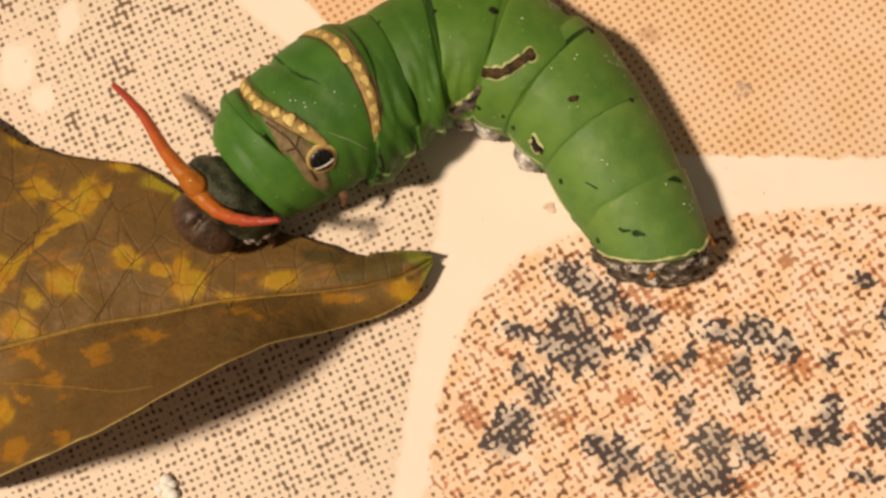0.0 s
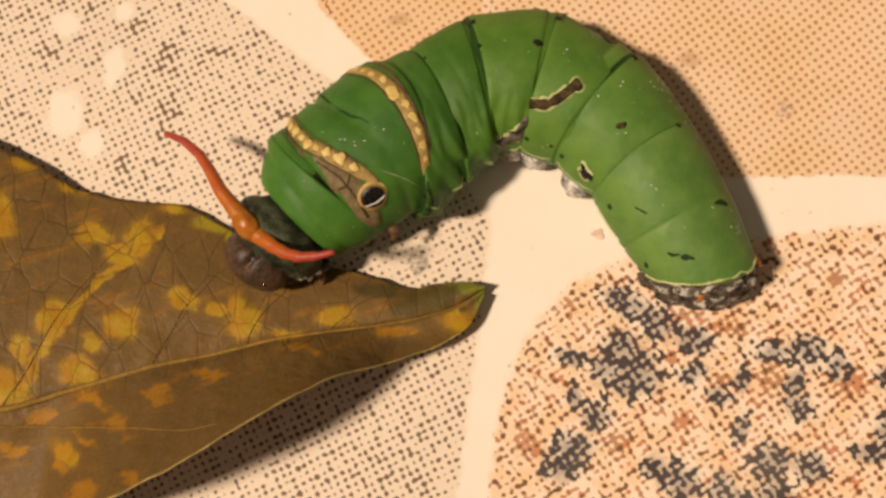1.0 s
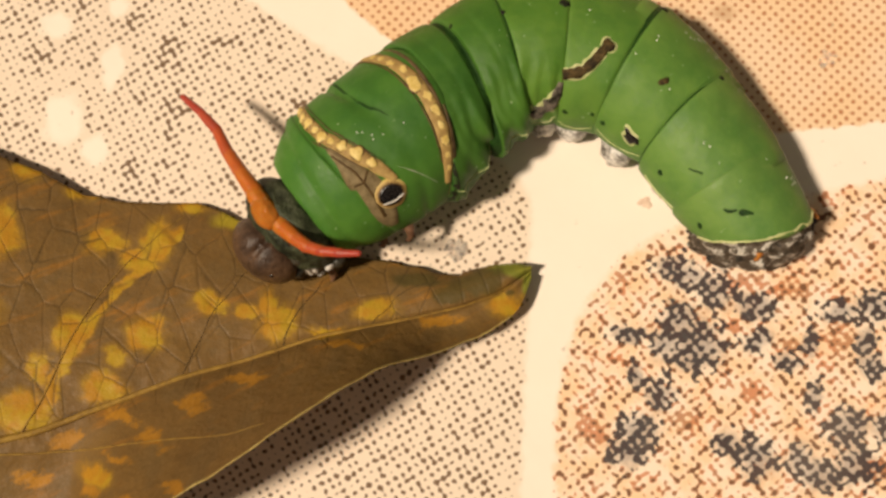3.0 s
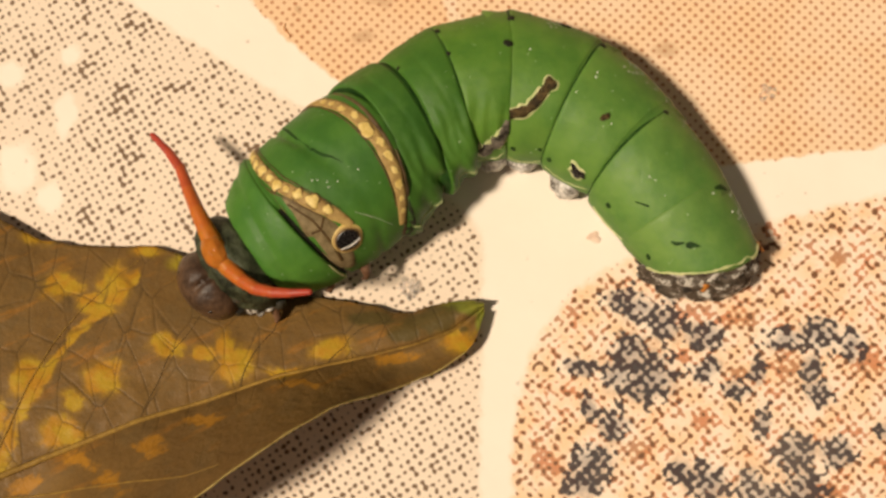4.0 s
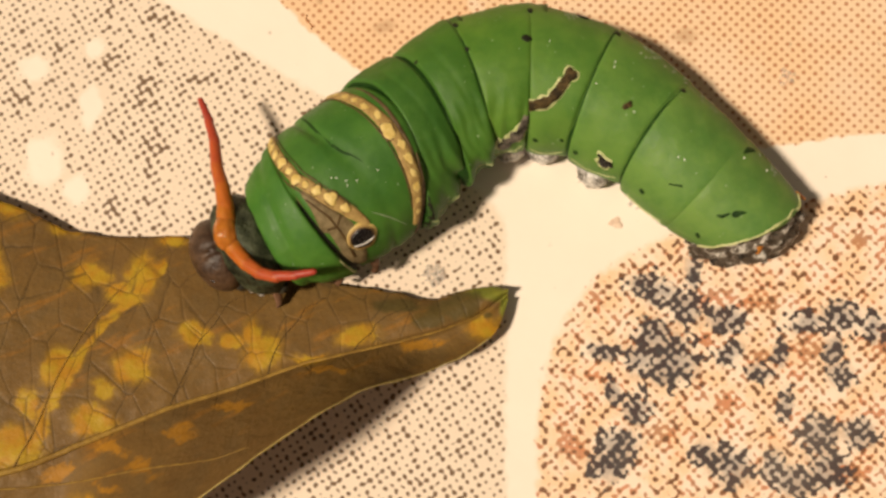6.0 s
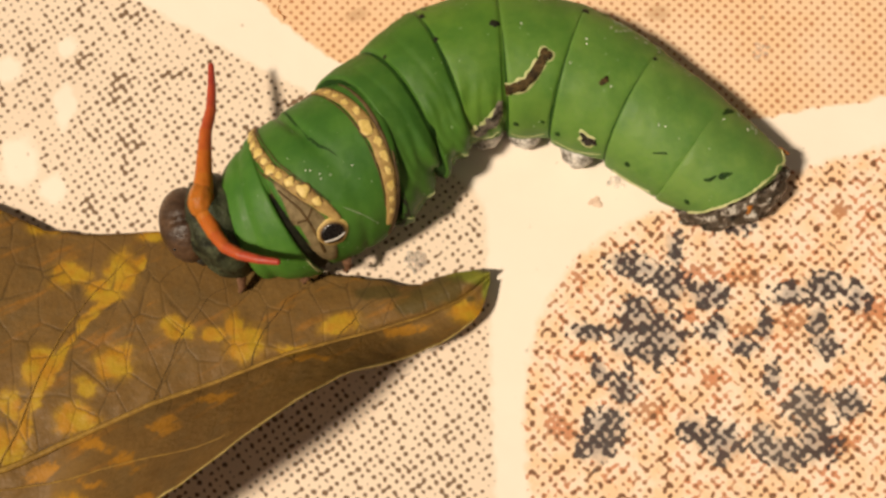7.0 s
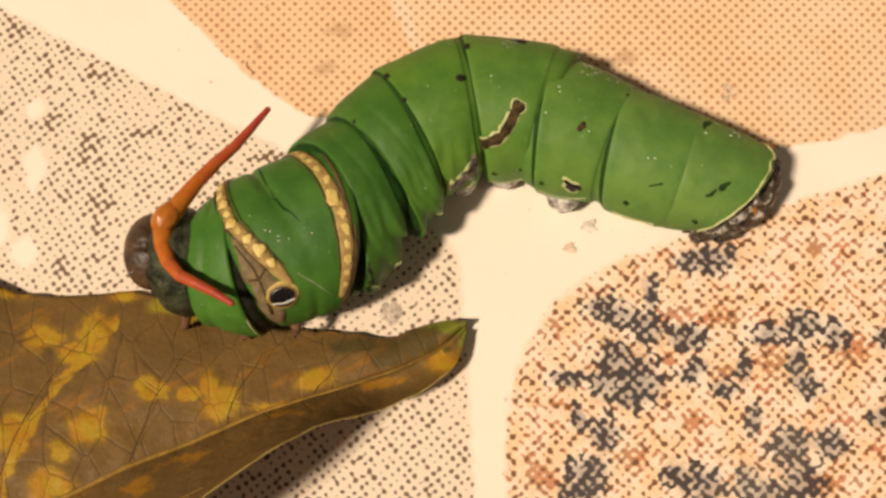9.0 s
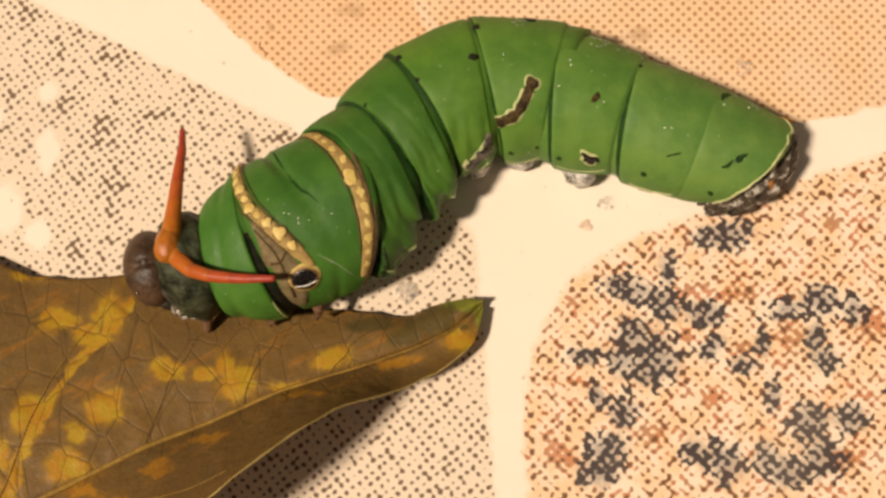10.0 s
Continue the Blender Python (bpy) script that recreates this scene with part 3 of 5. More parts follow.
def surf(i, u, deg):
    """The skin of ring i: u from 0 at its front to 1 at its rear, deg from its back's middle line towards its left side."""
    xo0, xi0, w0, xo1, xi1, w1, zc = SEGMENTS[i]
    th, k = radians(deg), min(1.25, max(-0.25, u))
    w = (1 - k) * w0 + k * w1
    xo, xi = (1 - k) * xo0 + k * xo1, (1 - k) * xi0 + k * xi1
    swell = 1 + BULGE[i] * math.sin(math.pi * min(1, max(0, k))) ** 0.7
    s_side = math.sin(th)
    if k < 0:
        if i == 1:
            inner = min(1, max(0, (math.sin(th) + 0.1) / 0.6))
            swell -= 0.035 + 0.165 * inner + (0.25 + 0.75 * inner) * -k + (1 - inner) * 3.0 * max(0, -k - 0.05)
        else:
            swell -= (0.2, 0.2, 0.12)[i] + -k if i < 3 else 0.045 + 0.3 * -k
    elif k > 1:
        swell -= ((0.03 if s_side < 0 else 0.06) + 0.4 * (k - 1) if i == 0 else 0.11 + 1.8 * (k - 1)) if i < 2 else 0.03 + 0.3 * (k - 1) if i == 2 else (0.026 if i < 7 else 0.012) + 0.22 * (k - 1)
    else:
        near = min(k, 1 - k)
        deep = 0.008 if (i > 2 and k > 0.5) or (i == 8 and k < 0.5) else 0.034
        swell -= deep * math.exp(-(near / 0.025) ** 2)
    s, c = math.sin(th), math.cos(th)
    axis = (1 - k) * AXIS[i] + k * AXIS[i + 1]
    tall = w * 0.90 if c > 0 else axis - 0.55
    if i == 0:
        tall *= 1 - 0.08 * (1 - min(1, k))
    x = (xo + xi) / 2 + (xi - xo) / 2 * s + ((1 - k) * LEAN[i] + k * LEAN[i + 1]) * (c if c > 0 else c * 0.4)
    p = Vector((x, w * swell * s, tall * swell * c + axis - zc))
    out = Vector((0, s, c))
    p += out * (0.10 * noise.noise(p * 0.33 + Vector((i * 7, 0, 0))) + 0.035 * noise.noise(p * 1.1 + Vector((0, i * 5, 0))))
    if i in (2, 3):
        low = max(0, s - 0.3)
        p += out * low * (0.75 + 1.1 * noise.noise(Vector((p.x * 0.75, th * 2.1, i * 3.7))))
        p -= out * 0.04 * math.exp(-((k - 0.5 - 0.1 * math.sin(th * 3)) / 0.07) ** 2)
    if i in (2, 3, 4):
        p += out * max(0, s - 0.25) * 0.42 * noise.noise(Vector((p.x * 1.9 + 0.6 * math.sin(th * 5), th * 1.3, i * 9.1)))
    if i in (4, 5):
        p -= out * 0.28 * max(0, s - 0.5) * (1 + math.sin(p.x * 1.7 + i * 2))
    if i == 1:
        fold = -0.55 * math.exp(-((s + 0.62) / 0.34) ** 2) - 0.12 * max(0, 1 - (s - 0.1) ** 2 * 2.2)
        p += out * fold * math.exp(-((k - 0.47 - 0.16 * s) / (0.036 if s < -0.2 else 0.06)) ** 2)
        p += out * (-0.30 * math.exp(-((k - 0.57) / 0.05) ** 2) * max(0, s - 0.55))
    if i == 0:
        p += out * (-0.18 * math.exp(-((k - 0.45 + 0.2 * s) / 0.10) ** 2))
    return p


def frame_on(i, u, deg):
    p = surf(i, u, deg)
    du = (surf(i, u + 0.01, deg) - p) / 0.01
    dv = (surf(i, u, deg + 0.5) - p) / 0.5
    return p, du, dv, du.cross(dv).normalized() * -1


def step_on(i, u, deg, offset):
    """Moves (u, deg) by a small offset in millimetres along the skin."""
    _, du, dv, _ = frame_on(i, u, deg)
    a, b, c = du.dot(du), du.dot(dv), dv.dot(dv)
    e, g = offset.dot(du), offset.dot(dv)
    det = a * c - b * b
    return u + (e * c - g * b) / det, deg + (a * g - b * e) / det


def out_of(i, u, deg, lift):
    p, _, _, n = frame_on(i, u, deg)
    centre = Vector((p.x, 0, 0))
    if n.dot(p - centre) < 0:
        n = -n
    return p + n * lift


def stroke(name, i, line, widths, lift, material, parent, dome=0.05, label="", rough=0.18):
    """A raised mark along a line of (u, deg) on ring i."""
    us = np.array(line, float)
    t = np.linspace(0, len(line) - 1, 6 * (len(line) - 1) + 1)
    u, d = np.interp(t, range(len(line)), us[:, 0]), np.interp(t, range(len(line)), us[:, 1])
    for _ in range(2):
        u[1:-1], d[1:-1] = (u[:-2] + 2 * u[1:-1] + u[2:]) / 4, (d[:-2] + 2 * d[1:-1] + d[2:]) / 4
    w = np.interp(t, range(len(widths)), widths) if len(widths) == len(line) else np.interp(np.linspace(0, 1, len(t)), np.linspace(0, 1, len(widths)), widths)
    rows = []
    for k in range(len(t)):
        a, b = max(0, k - 1), min(len(t) - 1, k + 1)
        along = surf(i, u[b], d[b]) - surf(i, u[a], d[a])
        side = frame_on(i, u[k], d[k])[3].cross(along).normalized()
        row = []
        for s in (-1.0, -0.92, -0.5, 0, 0.5, 0.92, 1.0):
            wob = 1 + rough * noise.noise(Vector((k * 0.31, s * 2, i + lift * 9)))
            uu, dd = step_on(i, u[k], d[k], side * (s * w[k] / 2 * wob))
            row.append(out_of(i, uu, dd, -0.05 if abs(s) == 1 else lift + dome * (1 - s * s)))
        rows.append(row)
    return part(name, grid_mesh(rows), material, parent, label)


def blob(name, i, u, deg, rx, ry, turn, lift, material, parent, dome=0.05, rough=0.1, label=""):
    """A raised oval mark on ring i, rx along the body and ry across it."""
    _, du, dv, _ = frame_on(i, u, deg)
    ex = du.normalized()
    ey = (dv - ex * dv.dot(ex)).normalized()
    rows = []
    for r in (1.04, 0.95, 0.7, 0.35, 0.04):
        row = []
        for j in range(24):
            a = 2 * math.pi * j / 24
            k = r * (1 + rough * noise.noise(Vector((math.cos(a) * 1.3, math.sin(a) * 1.3, deg * 0.37 + u * 11))))
            x, y = rx * k * math.cos(a), ry * k * math.sin(a)
            c, s = math.cos(radians(turn)), math.sin(radians(turn))
            uu, dd = step_on(i, u, deg, ex * (x * c - y * s) + ey * (x * s + y * c))
            row.append(out_of(i, uu, dd, -0.05 if r > 1 else lift + dome * (1 - r * r)))
        rows.append(row)
    bm = grid_mesh(rows, True)
    bm.verts.ensure_lookup_table()
    bm.faces.new([bm.verts[len(bm.verts) - 24 + j] for j in range(24)])
    return part(name, bm, material, parent, label)


larva = tagged(new("caterpillar"), "plump green caterpillar with orange forked horns crawling onto a leaf", "caterpillar")


def ring(i):
    us = [-0.22, -0.12, -0.04, -0.01, 0.0, 0.015, 0.03, 0.06, 0.1] + [0.1 + 0.8 * k / 22 for k in range(1, 22)] + [0.9, 0.94, 0.97, 0.985, 1.0, 1.01, 1.04, 1.12, 1.22]
    if i == 8:
        us = [u for u in us if u <= 1.0]
    n = 96
    rows = [[surf(i, u, 360 * j / n) for j in range(n)] for u in us]
    if i == 8:
        for f in (0.97, 0.9, 0.75):
            rows.append([Vector((p.x + 0.35 * (f - 0.97), p.y * f, p.z * f)) for p in rows[34]])
        us = us + [1.0, 1.0, 1.0]
    bm = grid_mesh(rows, True, True)
    bm.faces.ensure_lookup_table()
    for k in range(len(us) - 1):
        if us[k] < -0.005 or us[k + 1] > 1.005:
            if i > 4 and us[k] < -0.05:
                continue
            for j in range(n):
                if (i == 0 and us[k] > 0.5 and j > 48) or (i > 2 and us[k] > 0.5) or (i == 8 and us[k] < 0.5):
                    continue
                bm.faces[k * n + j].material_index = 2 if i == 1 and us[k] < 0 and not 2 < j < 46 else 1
        # seam faces get the shade between rings as a darker green
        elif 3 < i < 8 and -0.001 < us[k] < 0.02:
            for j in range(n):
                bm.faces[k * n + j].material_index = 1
    ob = part("body_ring", bm, [SKIN, MEMBRANE if i in (0, 1) else FOLD_SHADE, UMBER], larva)
    ob.color = (*TONES[i], 1)
    return ob


segment = [ring(i) for i in range(9)]

# bands, eye spots and saddle of the big thoracic ring
thorax = segment[1]
stroke("saddle", 1, [(0.06, 2), (0.10, 22), (0.11, 40), (0.10, 58), (0.05, 80)], [0.3, 1.3, 2.2, 2.3, 1.2], 0.05, SADDLE, thorax, label="grey-brown saddle patch")
stroke("saddle_line", 1, [(0.05, 8), (0.12, 28), (0.12, 46), (0.08, 66)], [0.12, 0.16, 0.16, 0.28], 0.11, BROWN, thorax, 0.01)
stroke("saddle_line", 1, [(0.20, 30), (0.12, 36), (0.04, 34)], [0.12, 0.16, 0.12], 0.11, BROWN, thorax, 0.01)
band = [(0.03, -80), (0.03, -56), (0.05, -26), (0.08, -8), (0.14, 6), (0.20, 18), (0.28, 32), (0.35, 46)]
stroke("front_band", 1, band, [0.95, 0.9, 0.85, 0.85, 0.9, 0.95, 0.95, 0.5], 0.10, TAN, thorax, label="tan band edged with brown")
for u, d, r in ((0.03, -72, 0.26), (0.03, -60, 0.27), (0.035, -48, 0.25), (0.04, -37, 0.26), (0.055, -26, 0.32), (0.065, -16, 0.25), (0.08, -7, 0.31), (0.11, 0, 0.22),
                (0.15, 7, 0.30), (0.21, 17, 0.36), (0.265, 28, 0.28)):
    blob("bead_rim", 1, u, d, r * 1.44, r * 1.50, 0, 0.135, AMBER, thorax, 0.01, 0.3)
    blob("bead", 1, u, d, r * 1.18, r * 1.22, 0, 0.16, BEAD, thorax, 0.05, 0.45)
for deg in (53,):
    blob("eyespot_rim", 1, 0.245, deg, 1.13, 1.01, 0, 0.12, BEAD, thorax, 0.01, label="pale yellow ring of the eye spot")
    blob("eyespot_ring", 1, 0.242, deg, 1.07, 0.94, 0, 0.145, TAN, thorax, 0.01)
    blob("eyespot_ring", 1, 0.245, deg, 0.94, 0.79, 0, 0.17, AMBER, thorax, 0.01)
    blob("eyespot", 1, 0.245, deg, 0.85, 0.70, 0, 0.195, BLACK, thorax, 0.02, label="black pupil of the eye spot")
    # the pupil's highlight, painted as a thin white stroke
    stroke("eyespot_painted_glint", 1, [(0.14, deg + 3), (0.25, deg + 5), (0.35, deg + 4)], [0.05, 0.11, 0.06], 0.235, CRUMB, thorax, 0.01, "painted white glint across the pupil")
stroke("rear_band_edge", 1, [(0.965, d) for d in (24, 34, 46, 58, 70, 80, 90)], [0.05, 0.2, 0.4, 0.6, 0.8, 1.0, 1.2], 0.03, UMBER, thorax, label="dark brown edge")
rear = [(0.76, -80), (0.78, -60), (0.80, -40), (0.845, -14), (0.87, 10), (0.885, 34), (0.88, 56), (0.86, 74)]
stroke("rear_band", 1, rear, [0.8, 0.85, 0.85, 0.9, 0.95, 0.95, 0.8, 0.4], 0.09, TAN, thorax, label="tan band")
for u, d, r in ((0.77, -68, 0.2), (0.78, -56, 0.22), (0.79, -44, 0.22), (0.805, -34, 0.2), (0.82, -24, 0.24), (0.845, -12, 0.26), (0.845, 2, 0.44), (0.885, 14, 0.24), (0.89, 24, 0.28), (0.885, 34, 0.22), (0.885, 44, 0.26), (0.88, 54, 0.2), (0.875, 63, 0.18)):
    blob("bead_rim", 1, u, d, r * 1.3, r * 1.5, 0, 0.125, AMBER, thorax, 0.01, 0.4)
    blob("bead", 1, u, d, r * 1.10, r * 1.30, 0, 0.15, BEAD, thorax, 0.03, 0.6)

# the crease's shade, painted as a dark green stroke
stroke("crease", 1, [(0.40, -58), (0.41, -36), (0.42, -20), (0.47, -5), (0.52, 1), (0.56, 9)], [0.10, 0.24, 0.26, 0.22, 0.15, 0.03], 0.012, FOLD_SHADE, thorax, 0.0, "painted shade along the crease in the green skin", 0.4)
stroke("scratch", 1, [(0.43, 40), (0.53, 49), (0.72, 67)], [0.02, 0.06, 0.03], 0.01, SCUFF, thorax, 0.0, "faint pale scratch", 0.8)

# thin brown lines along the edges of the bands
for line, reach, width in ((band[:-1], (-0.070, 0.070), 0.075), (rear[:-1], (-0.072,), 0.07)):
    for off in reach:
        stroke("band_line", 1, [(u + off, d) for u, d in line], [width * 0.5, width, width * 0.6, width * 1.2, width * 0.7, width, width * 0.5], 0.105, AMBER, thorax, 0.01, "", 1.2)
stroke("rear_band_edge", 1, [(0.93, d) for d in (-50, -30, -8, 8, 24, 40)], [0.05, 0.2, 0.28, 0.34, 0.36, 0.3], 0.03, UMBER, thorax)

# marks of the belly rings
stroke("mark_rim", 5, [(-0.02, 34), (0.26, 30), (0.46, 24), (0.58, 15), (0.65, 8)], [0.96, 1.0, 0.98, 1.0, 0.95], 0.04, PALE, segment[5], 0.02, "pale edge of the brown mark", 0.35)
stroke("mark", 5, [(0.0, 34), (0.26, 30), (0.46, 24), (0.60, 14), (0.68, 4)], [0.74, 0.76, 0.70, 0.74, 0.64], 0.10, MARK, segment[5], 0.02, "crooked brown mark", 0.35)
blob("mark_rim", 5, 0.69, 3, 0.56, 0.60, 0, 0.045, PALE, segment[5], 0.01, 0.4)
blob("mark_end", 5, 0.69, 3, 0.44, 0.50, 0, 0.10, MARK, segment[5], 0.02, 0.4)
stroke("mark_rim", 4, [(0.10, 68), (0.34, 68), (0.62, 63), (0.82, 56), (0.92, 46)], [0.6, 1.5, 1.45, 1.05, 0.35], 0.04, PALE, segment[4], 0.02, "", 0.8)
stroke("mark", 4, [(0.18, 68), (0.36, 69), (0.62, 64), (0.84, 55), (0.95, 43)], [0.35, 1.05, 1.05, 0.75, 0.28], 0.09, SOOT, segment[4], 0.02, "sooty patch in a pale edge", 0.8)
blob("spot_rim", 6, 0.67, 63, 0.80, 0.52, 20, 0.04, PALE, segment[6], 0.02, 0.7)
blob("spot", 6, 0.675, 63.5, 0.70, 0.41, 20, 0.09, BLACK, segment[6], 0.02, 0.8, "black spot in a pale ring")
blob("spot", 6, 0.62, 8, 0.24, 0.36, 20, 0.05, MARK, segment[6], 0.01, 0.6, "small brown spot")
for i, u, d, r in ((5, 0.22, 64, 0.2), (5, 0.86, 60, 0.17), (5, 0.62, -68, 0.5), (5, 0.04, -48, 0.3), (4, 0.03, -18, 0.2), (4, 0.93, -16, 0.35), (4, 0.04, -48, 0.28),
                   (6, 0.16, 68, 0.2), (6, 0.05, -48, 0.28), (7, 0.40, 64, 0.22), (8, 0.58, 62, 0.22), (3, 0.04, -30, 0.15), (7, 0.04, -40, 0.2)):
    blob("speck", i, u, d, r, r * 0.8, 30, 0.05, MOSS if d > 0 and i > 4 else MEMBRANE, segment[i], 0.02, 0.4)
stroke("streak", 8, [(0.62, 9), (0.58, 13), (0.56, 17), (0.54, 20)], [0.10, 0.34, 0.52, 0.2], 0.05, MOSS, segment[8], 0.01)
stroke("streak", 8, [(0.50, 20), (0.48, 27), (0.42, 30)], [0.12, 0.26, 0.14], 0.05, MOSS, segment[8], 0.01)
# shading of the dimple at the ring's outer front, painted on
stroke("streak", 8, [(0.08, -34), (0.10, -44), (0.16, -52)], [0.1, 0.5, 0.3], 0.03, FOLD_SHADE, segment[8], 0.01)
stroke("streak", 7, [(0.64, 38), (0.80, 31)], [0.1, 0.14], 0.05, MOSS, segment[7], 0.01)
jag = random.Random(5)
stroke("hem", 8, [(0.968 + 0.05 * noise.noise(Vector((d * 0.075, 2.5, 0))), d) for d in range(-80, 88, 4)], [jag.uniform(0.05, 0.26) for d in range(-80, 88, 4)], 0.05, PALE, segment[8], 0.05, "ragged pale yellow hem", 0.5)
# dark strip on the skin paints the shade under the fold
stroke("gap_shade", 2, [(0.03, 58), (0.04, 66), (0.05, 76), (0.05, 90)], [0.05, 0.35, 0.6, 0.6], 0.01, MEMBRANE, segment[2], 0.0, "dark strip painted as shade under the skin fold")
for i in (2, 3, 4, 5, 6):
    stroke("hem", i, [(0.10, 80), (0.30, 84), (0.52, 86), (0.75, 84), (0.92, 79)], [0.02, 0.04, 0.06, 0.04, 0.02], 0.02, PALE, segment[i], 0.03, "", 0.8)
stroke("hem", 0, [(0.97, d) for d in (58, 68, 78, 88)], [0.06, 0.16, 0.2, 0.1], 0.03, PALE, segment[0], 0.03, "", 0.5)
stroke("hem", 7, [(0.2, 86), (0.4, 90), (0.65, 90), (0.9, 86)], [0.08, 0.2, 0.2, 0.08], 0.03, PALE, segment[7], 0.05)
for i, u, d in ((1, 0.30, 6), (1, 0.33, 8), (1, 0.38, 13), (1, 0.37, 16), (1, 0.45, 17), (1, 0.63, 19), (6, 0.20, -18), (6, 0.22, -14), (6, 0.10, 6), (7, 0.60, 12), (7, 0.52, 14), (8, 0.42, -42), (8, 0.12, -30), (5, 0.3, -20), (6, 0.74, 9)):
    blob("fleck", i, u, d, 0.055, 0.045, 0, 0.04, CRUMB, segment[i], 0.03, 0.3)

# pale scuffs high on the outer side
scrape = random.Random(11)
for i, u0, d0, count in ((6, 0.55, -52, 16), (6, 0.85, -60, 10), (7, 0.35, -58, 6), (5, 0.45, -62, 8), (8, 0.4, -50, 5)):
    for k in range(count):
        blob("scuff", i, u0 + scrape.uniform(-0.16, 0.16), d0 + scrape.uniform(-10, 10), scrape.uniform(0.04, 0.13), scrape.uniform(0.03, 0.08), scrape.uniform(0, 180), 0.03, SCUFF, segment[i], 0.02, 0.9)

# prolegs
for i in (4, 5, 6, 7):
    for side in (1, -1):
        zc = SEGMENTS[i][6]
        bm = lump((1.15, 0.88, 1.65), 0.24, 1.1, i * 3 + side, 20, 28)
        for v in bm.verts:
            v.co += Vector((-0.2, (4.05 + 0.38 if side > 0 else -3.85) if i < 7 else side * 3.1, -zc + 1.70))
            v.co.z = max(v.co.z, -zc + 0.03)
        part("proleg", bm, PROLEG, segment[i], "stubby white and grey proleg")

# rear cap and spine
zc = SEGMENTS[8][6]
bm = lump((2.35, 3.7, 2.6), 0.22, 1.6, 4.0, 48, 64)
for v in bm.verts:
    v.co += Vector((-2.25 + 0.28 * v.co.y - 0.5 * (1 - (v.co.y / 3.9) ** 2), 0.2, -zc + 2.62))
part("rear_cap", bm, MOTTLE, segment[8], "black and white mottled rear clasper")
root = surf(8, 0.97, -70)
part("rear_spine", tube([root + Vector((0.5, 0.5, -0.3)), root + Vector((0.0, 0.05, -0.05)), root + Vector((-0.55, -0.2, -0.25))], [0.35, 0.28, 0.09]), SPINE, segment[8], "short orange-brown rear spine")
part("rear_spine", tube([(-3.2, 0.3, 0.0), (-3.6, 0.7, -0.25), (-4.0, 1.2, -0.7)], [0.36, 0.42, 0.25]), SPINE, segment[8])

# neck and head
bm = lump((2.4, 3.7, 3.2), 0.10, 0.9, 8.0, 28, 36)
for v in bm.verts:
    v.co.z = max(v.co.z, -3.6)
neck = part("neck", bm, NECK, larva, "dark wrinkled neck")
for x, y, z, r in ((0.4, 2.7, -1.9, 0.62), (-0.1, 3.2, -1.7, 0.5), (1.2, 2.2, -2.1, 0.55)):
    bm = lump((r, r * 0.8, r), 0.3, 1.3, x * 2 + y, 14, 18)
    for v in bm.verts:
        v.co += Vector((x, y, z))
    part("neck_fold", bm, MOTTLE, neck, "black and white mottled fold")
head = part("head", lump((1.9, 2.65, 2.3), 0.04, 0.5, 2.0, 28, 36, lambda c: Vector((c.x, c.y, c.z - 0.35 * math.exp(-(c.y / 0.25) ** 2) * max(0, c.z) / 2.3))), HEAD, larva, "glossy brown head shell")
bm = lump((1.6, 2.2, 1.9), 0.12, 0.9, 5.0, 20, 28)
for v in bm.verts:
    v.co += Vector((-1.3, 0.5, 0.1))
part("face", bm, FACE, head, "dark grey folds behind the head")
for x, y, z, r, mat, label in ((-1.6, 3.0, -0.2, 0.80, MOTTLE, "black and white mouthparts"), (-0.6, 2.5, -0.4, 0.6, FACE, ""), (-2.3, 3.7, -0.5, 0.42, PROLEG, "pale shiny palp"), (-1.5, 3.6, -0.7, 0.30, PROLEG, ""), (-2.9, 3.9, -0.7, 0.5, FACE, "")):
    bm = lump((r, r * 0.8, r), 0.25, 1.2, x + y, 14, 18)
    for v in bm.verts:
        v.co += Vector((x, y, z))
    part("mouthpart", bm, mat, head, label)
for y in (-1.9, 1.9):
    bm = lump((0.14, 0.14, 0.12), 0.05)
    for v in bm.verts:
        v.co += Vector((0.9, y * 0.9, 1.25))
    part("stemma", bm, BLACK, head)

# true legs
for i, x, side in ((0, -0.6, 1), (0, -0.6, -1), (1, 1.4, 1), (1, 1.4, -1)):
    y = side * (SEGMENTS[i][2] * 0.86)
    spread = 1.7 if i == 0 else 1.2
    part("leg", tube([(x, y * 0.9, -1.6), (x + 0.1, y + side * spread * 0.6, -2.0), (x + 0.3, y + side * spread, -2.5), (x + 0.6, y + side * (spread + 0.1), -3.0), (x + 0.75, y + side * (spread - 0.2), -3.3)], [0.6, 0.45, 0.30, 0.18, 0.08], 10), LEG, segment[i], "small hooked brown leg")
for y in (2.6, -2.6):
    part("leg", tube([(0, y, -1.2), (0.2, y * 1.35, -1.8), (0.5, y * 1.62, -2.4), (0.8, y * 1.66, -2.9), (0.9, y * 1.58, -3.2)], [0.5, 0.38, 0.28, 0.16, 0.08], 10), LEG, neck, "small hooked brown leg")


def horn_section(length, r0, r1, tone):
    """A tapered piece whose tip end lies at its origin."""
    n = 7
    pts = [(-length + length * k / (n - 1), 0, 0) for k in range(n)]
    ob = part("horn_section", tube(pts, [(r0 + (r1 - r0) * k / (n - 1)) * (0.95 if k == 0 else 1) for k in range(n)], 18), HORN, larva)
    ob.color = (*tone, 1)
    return ob


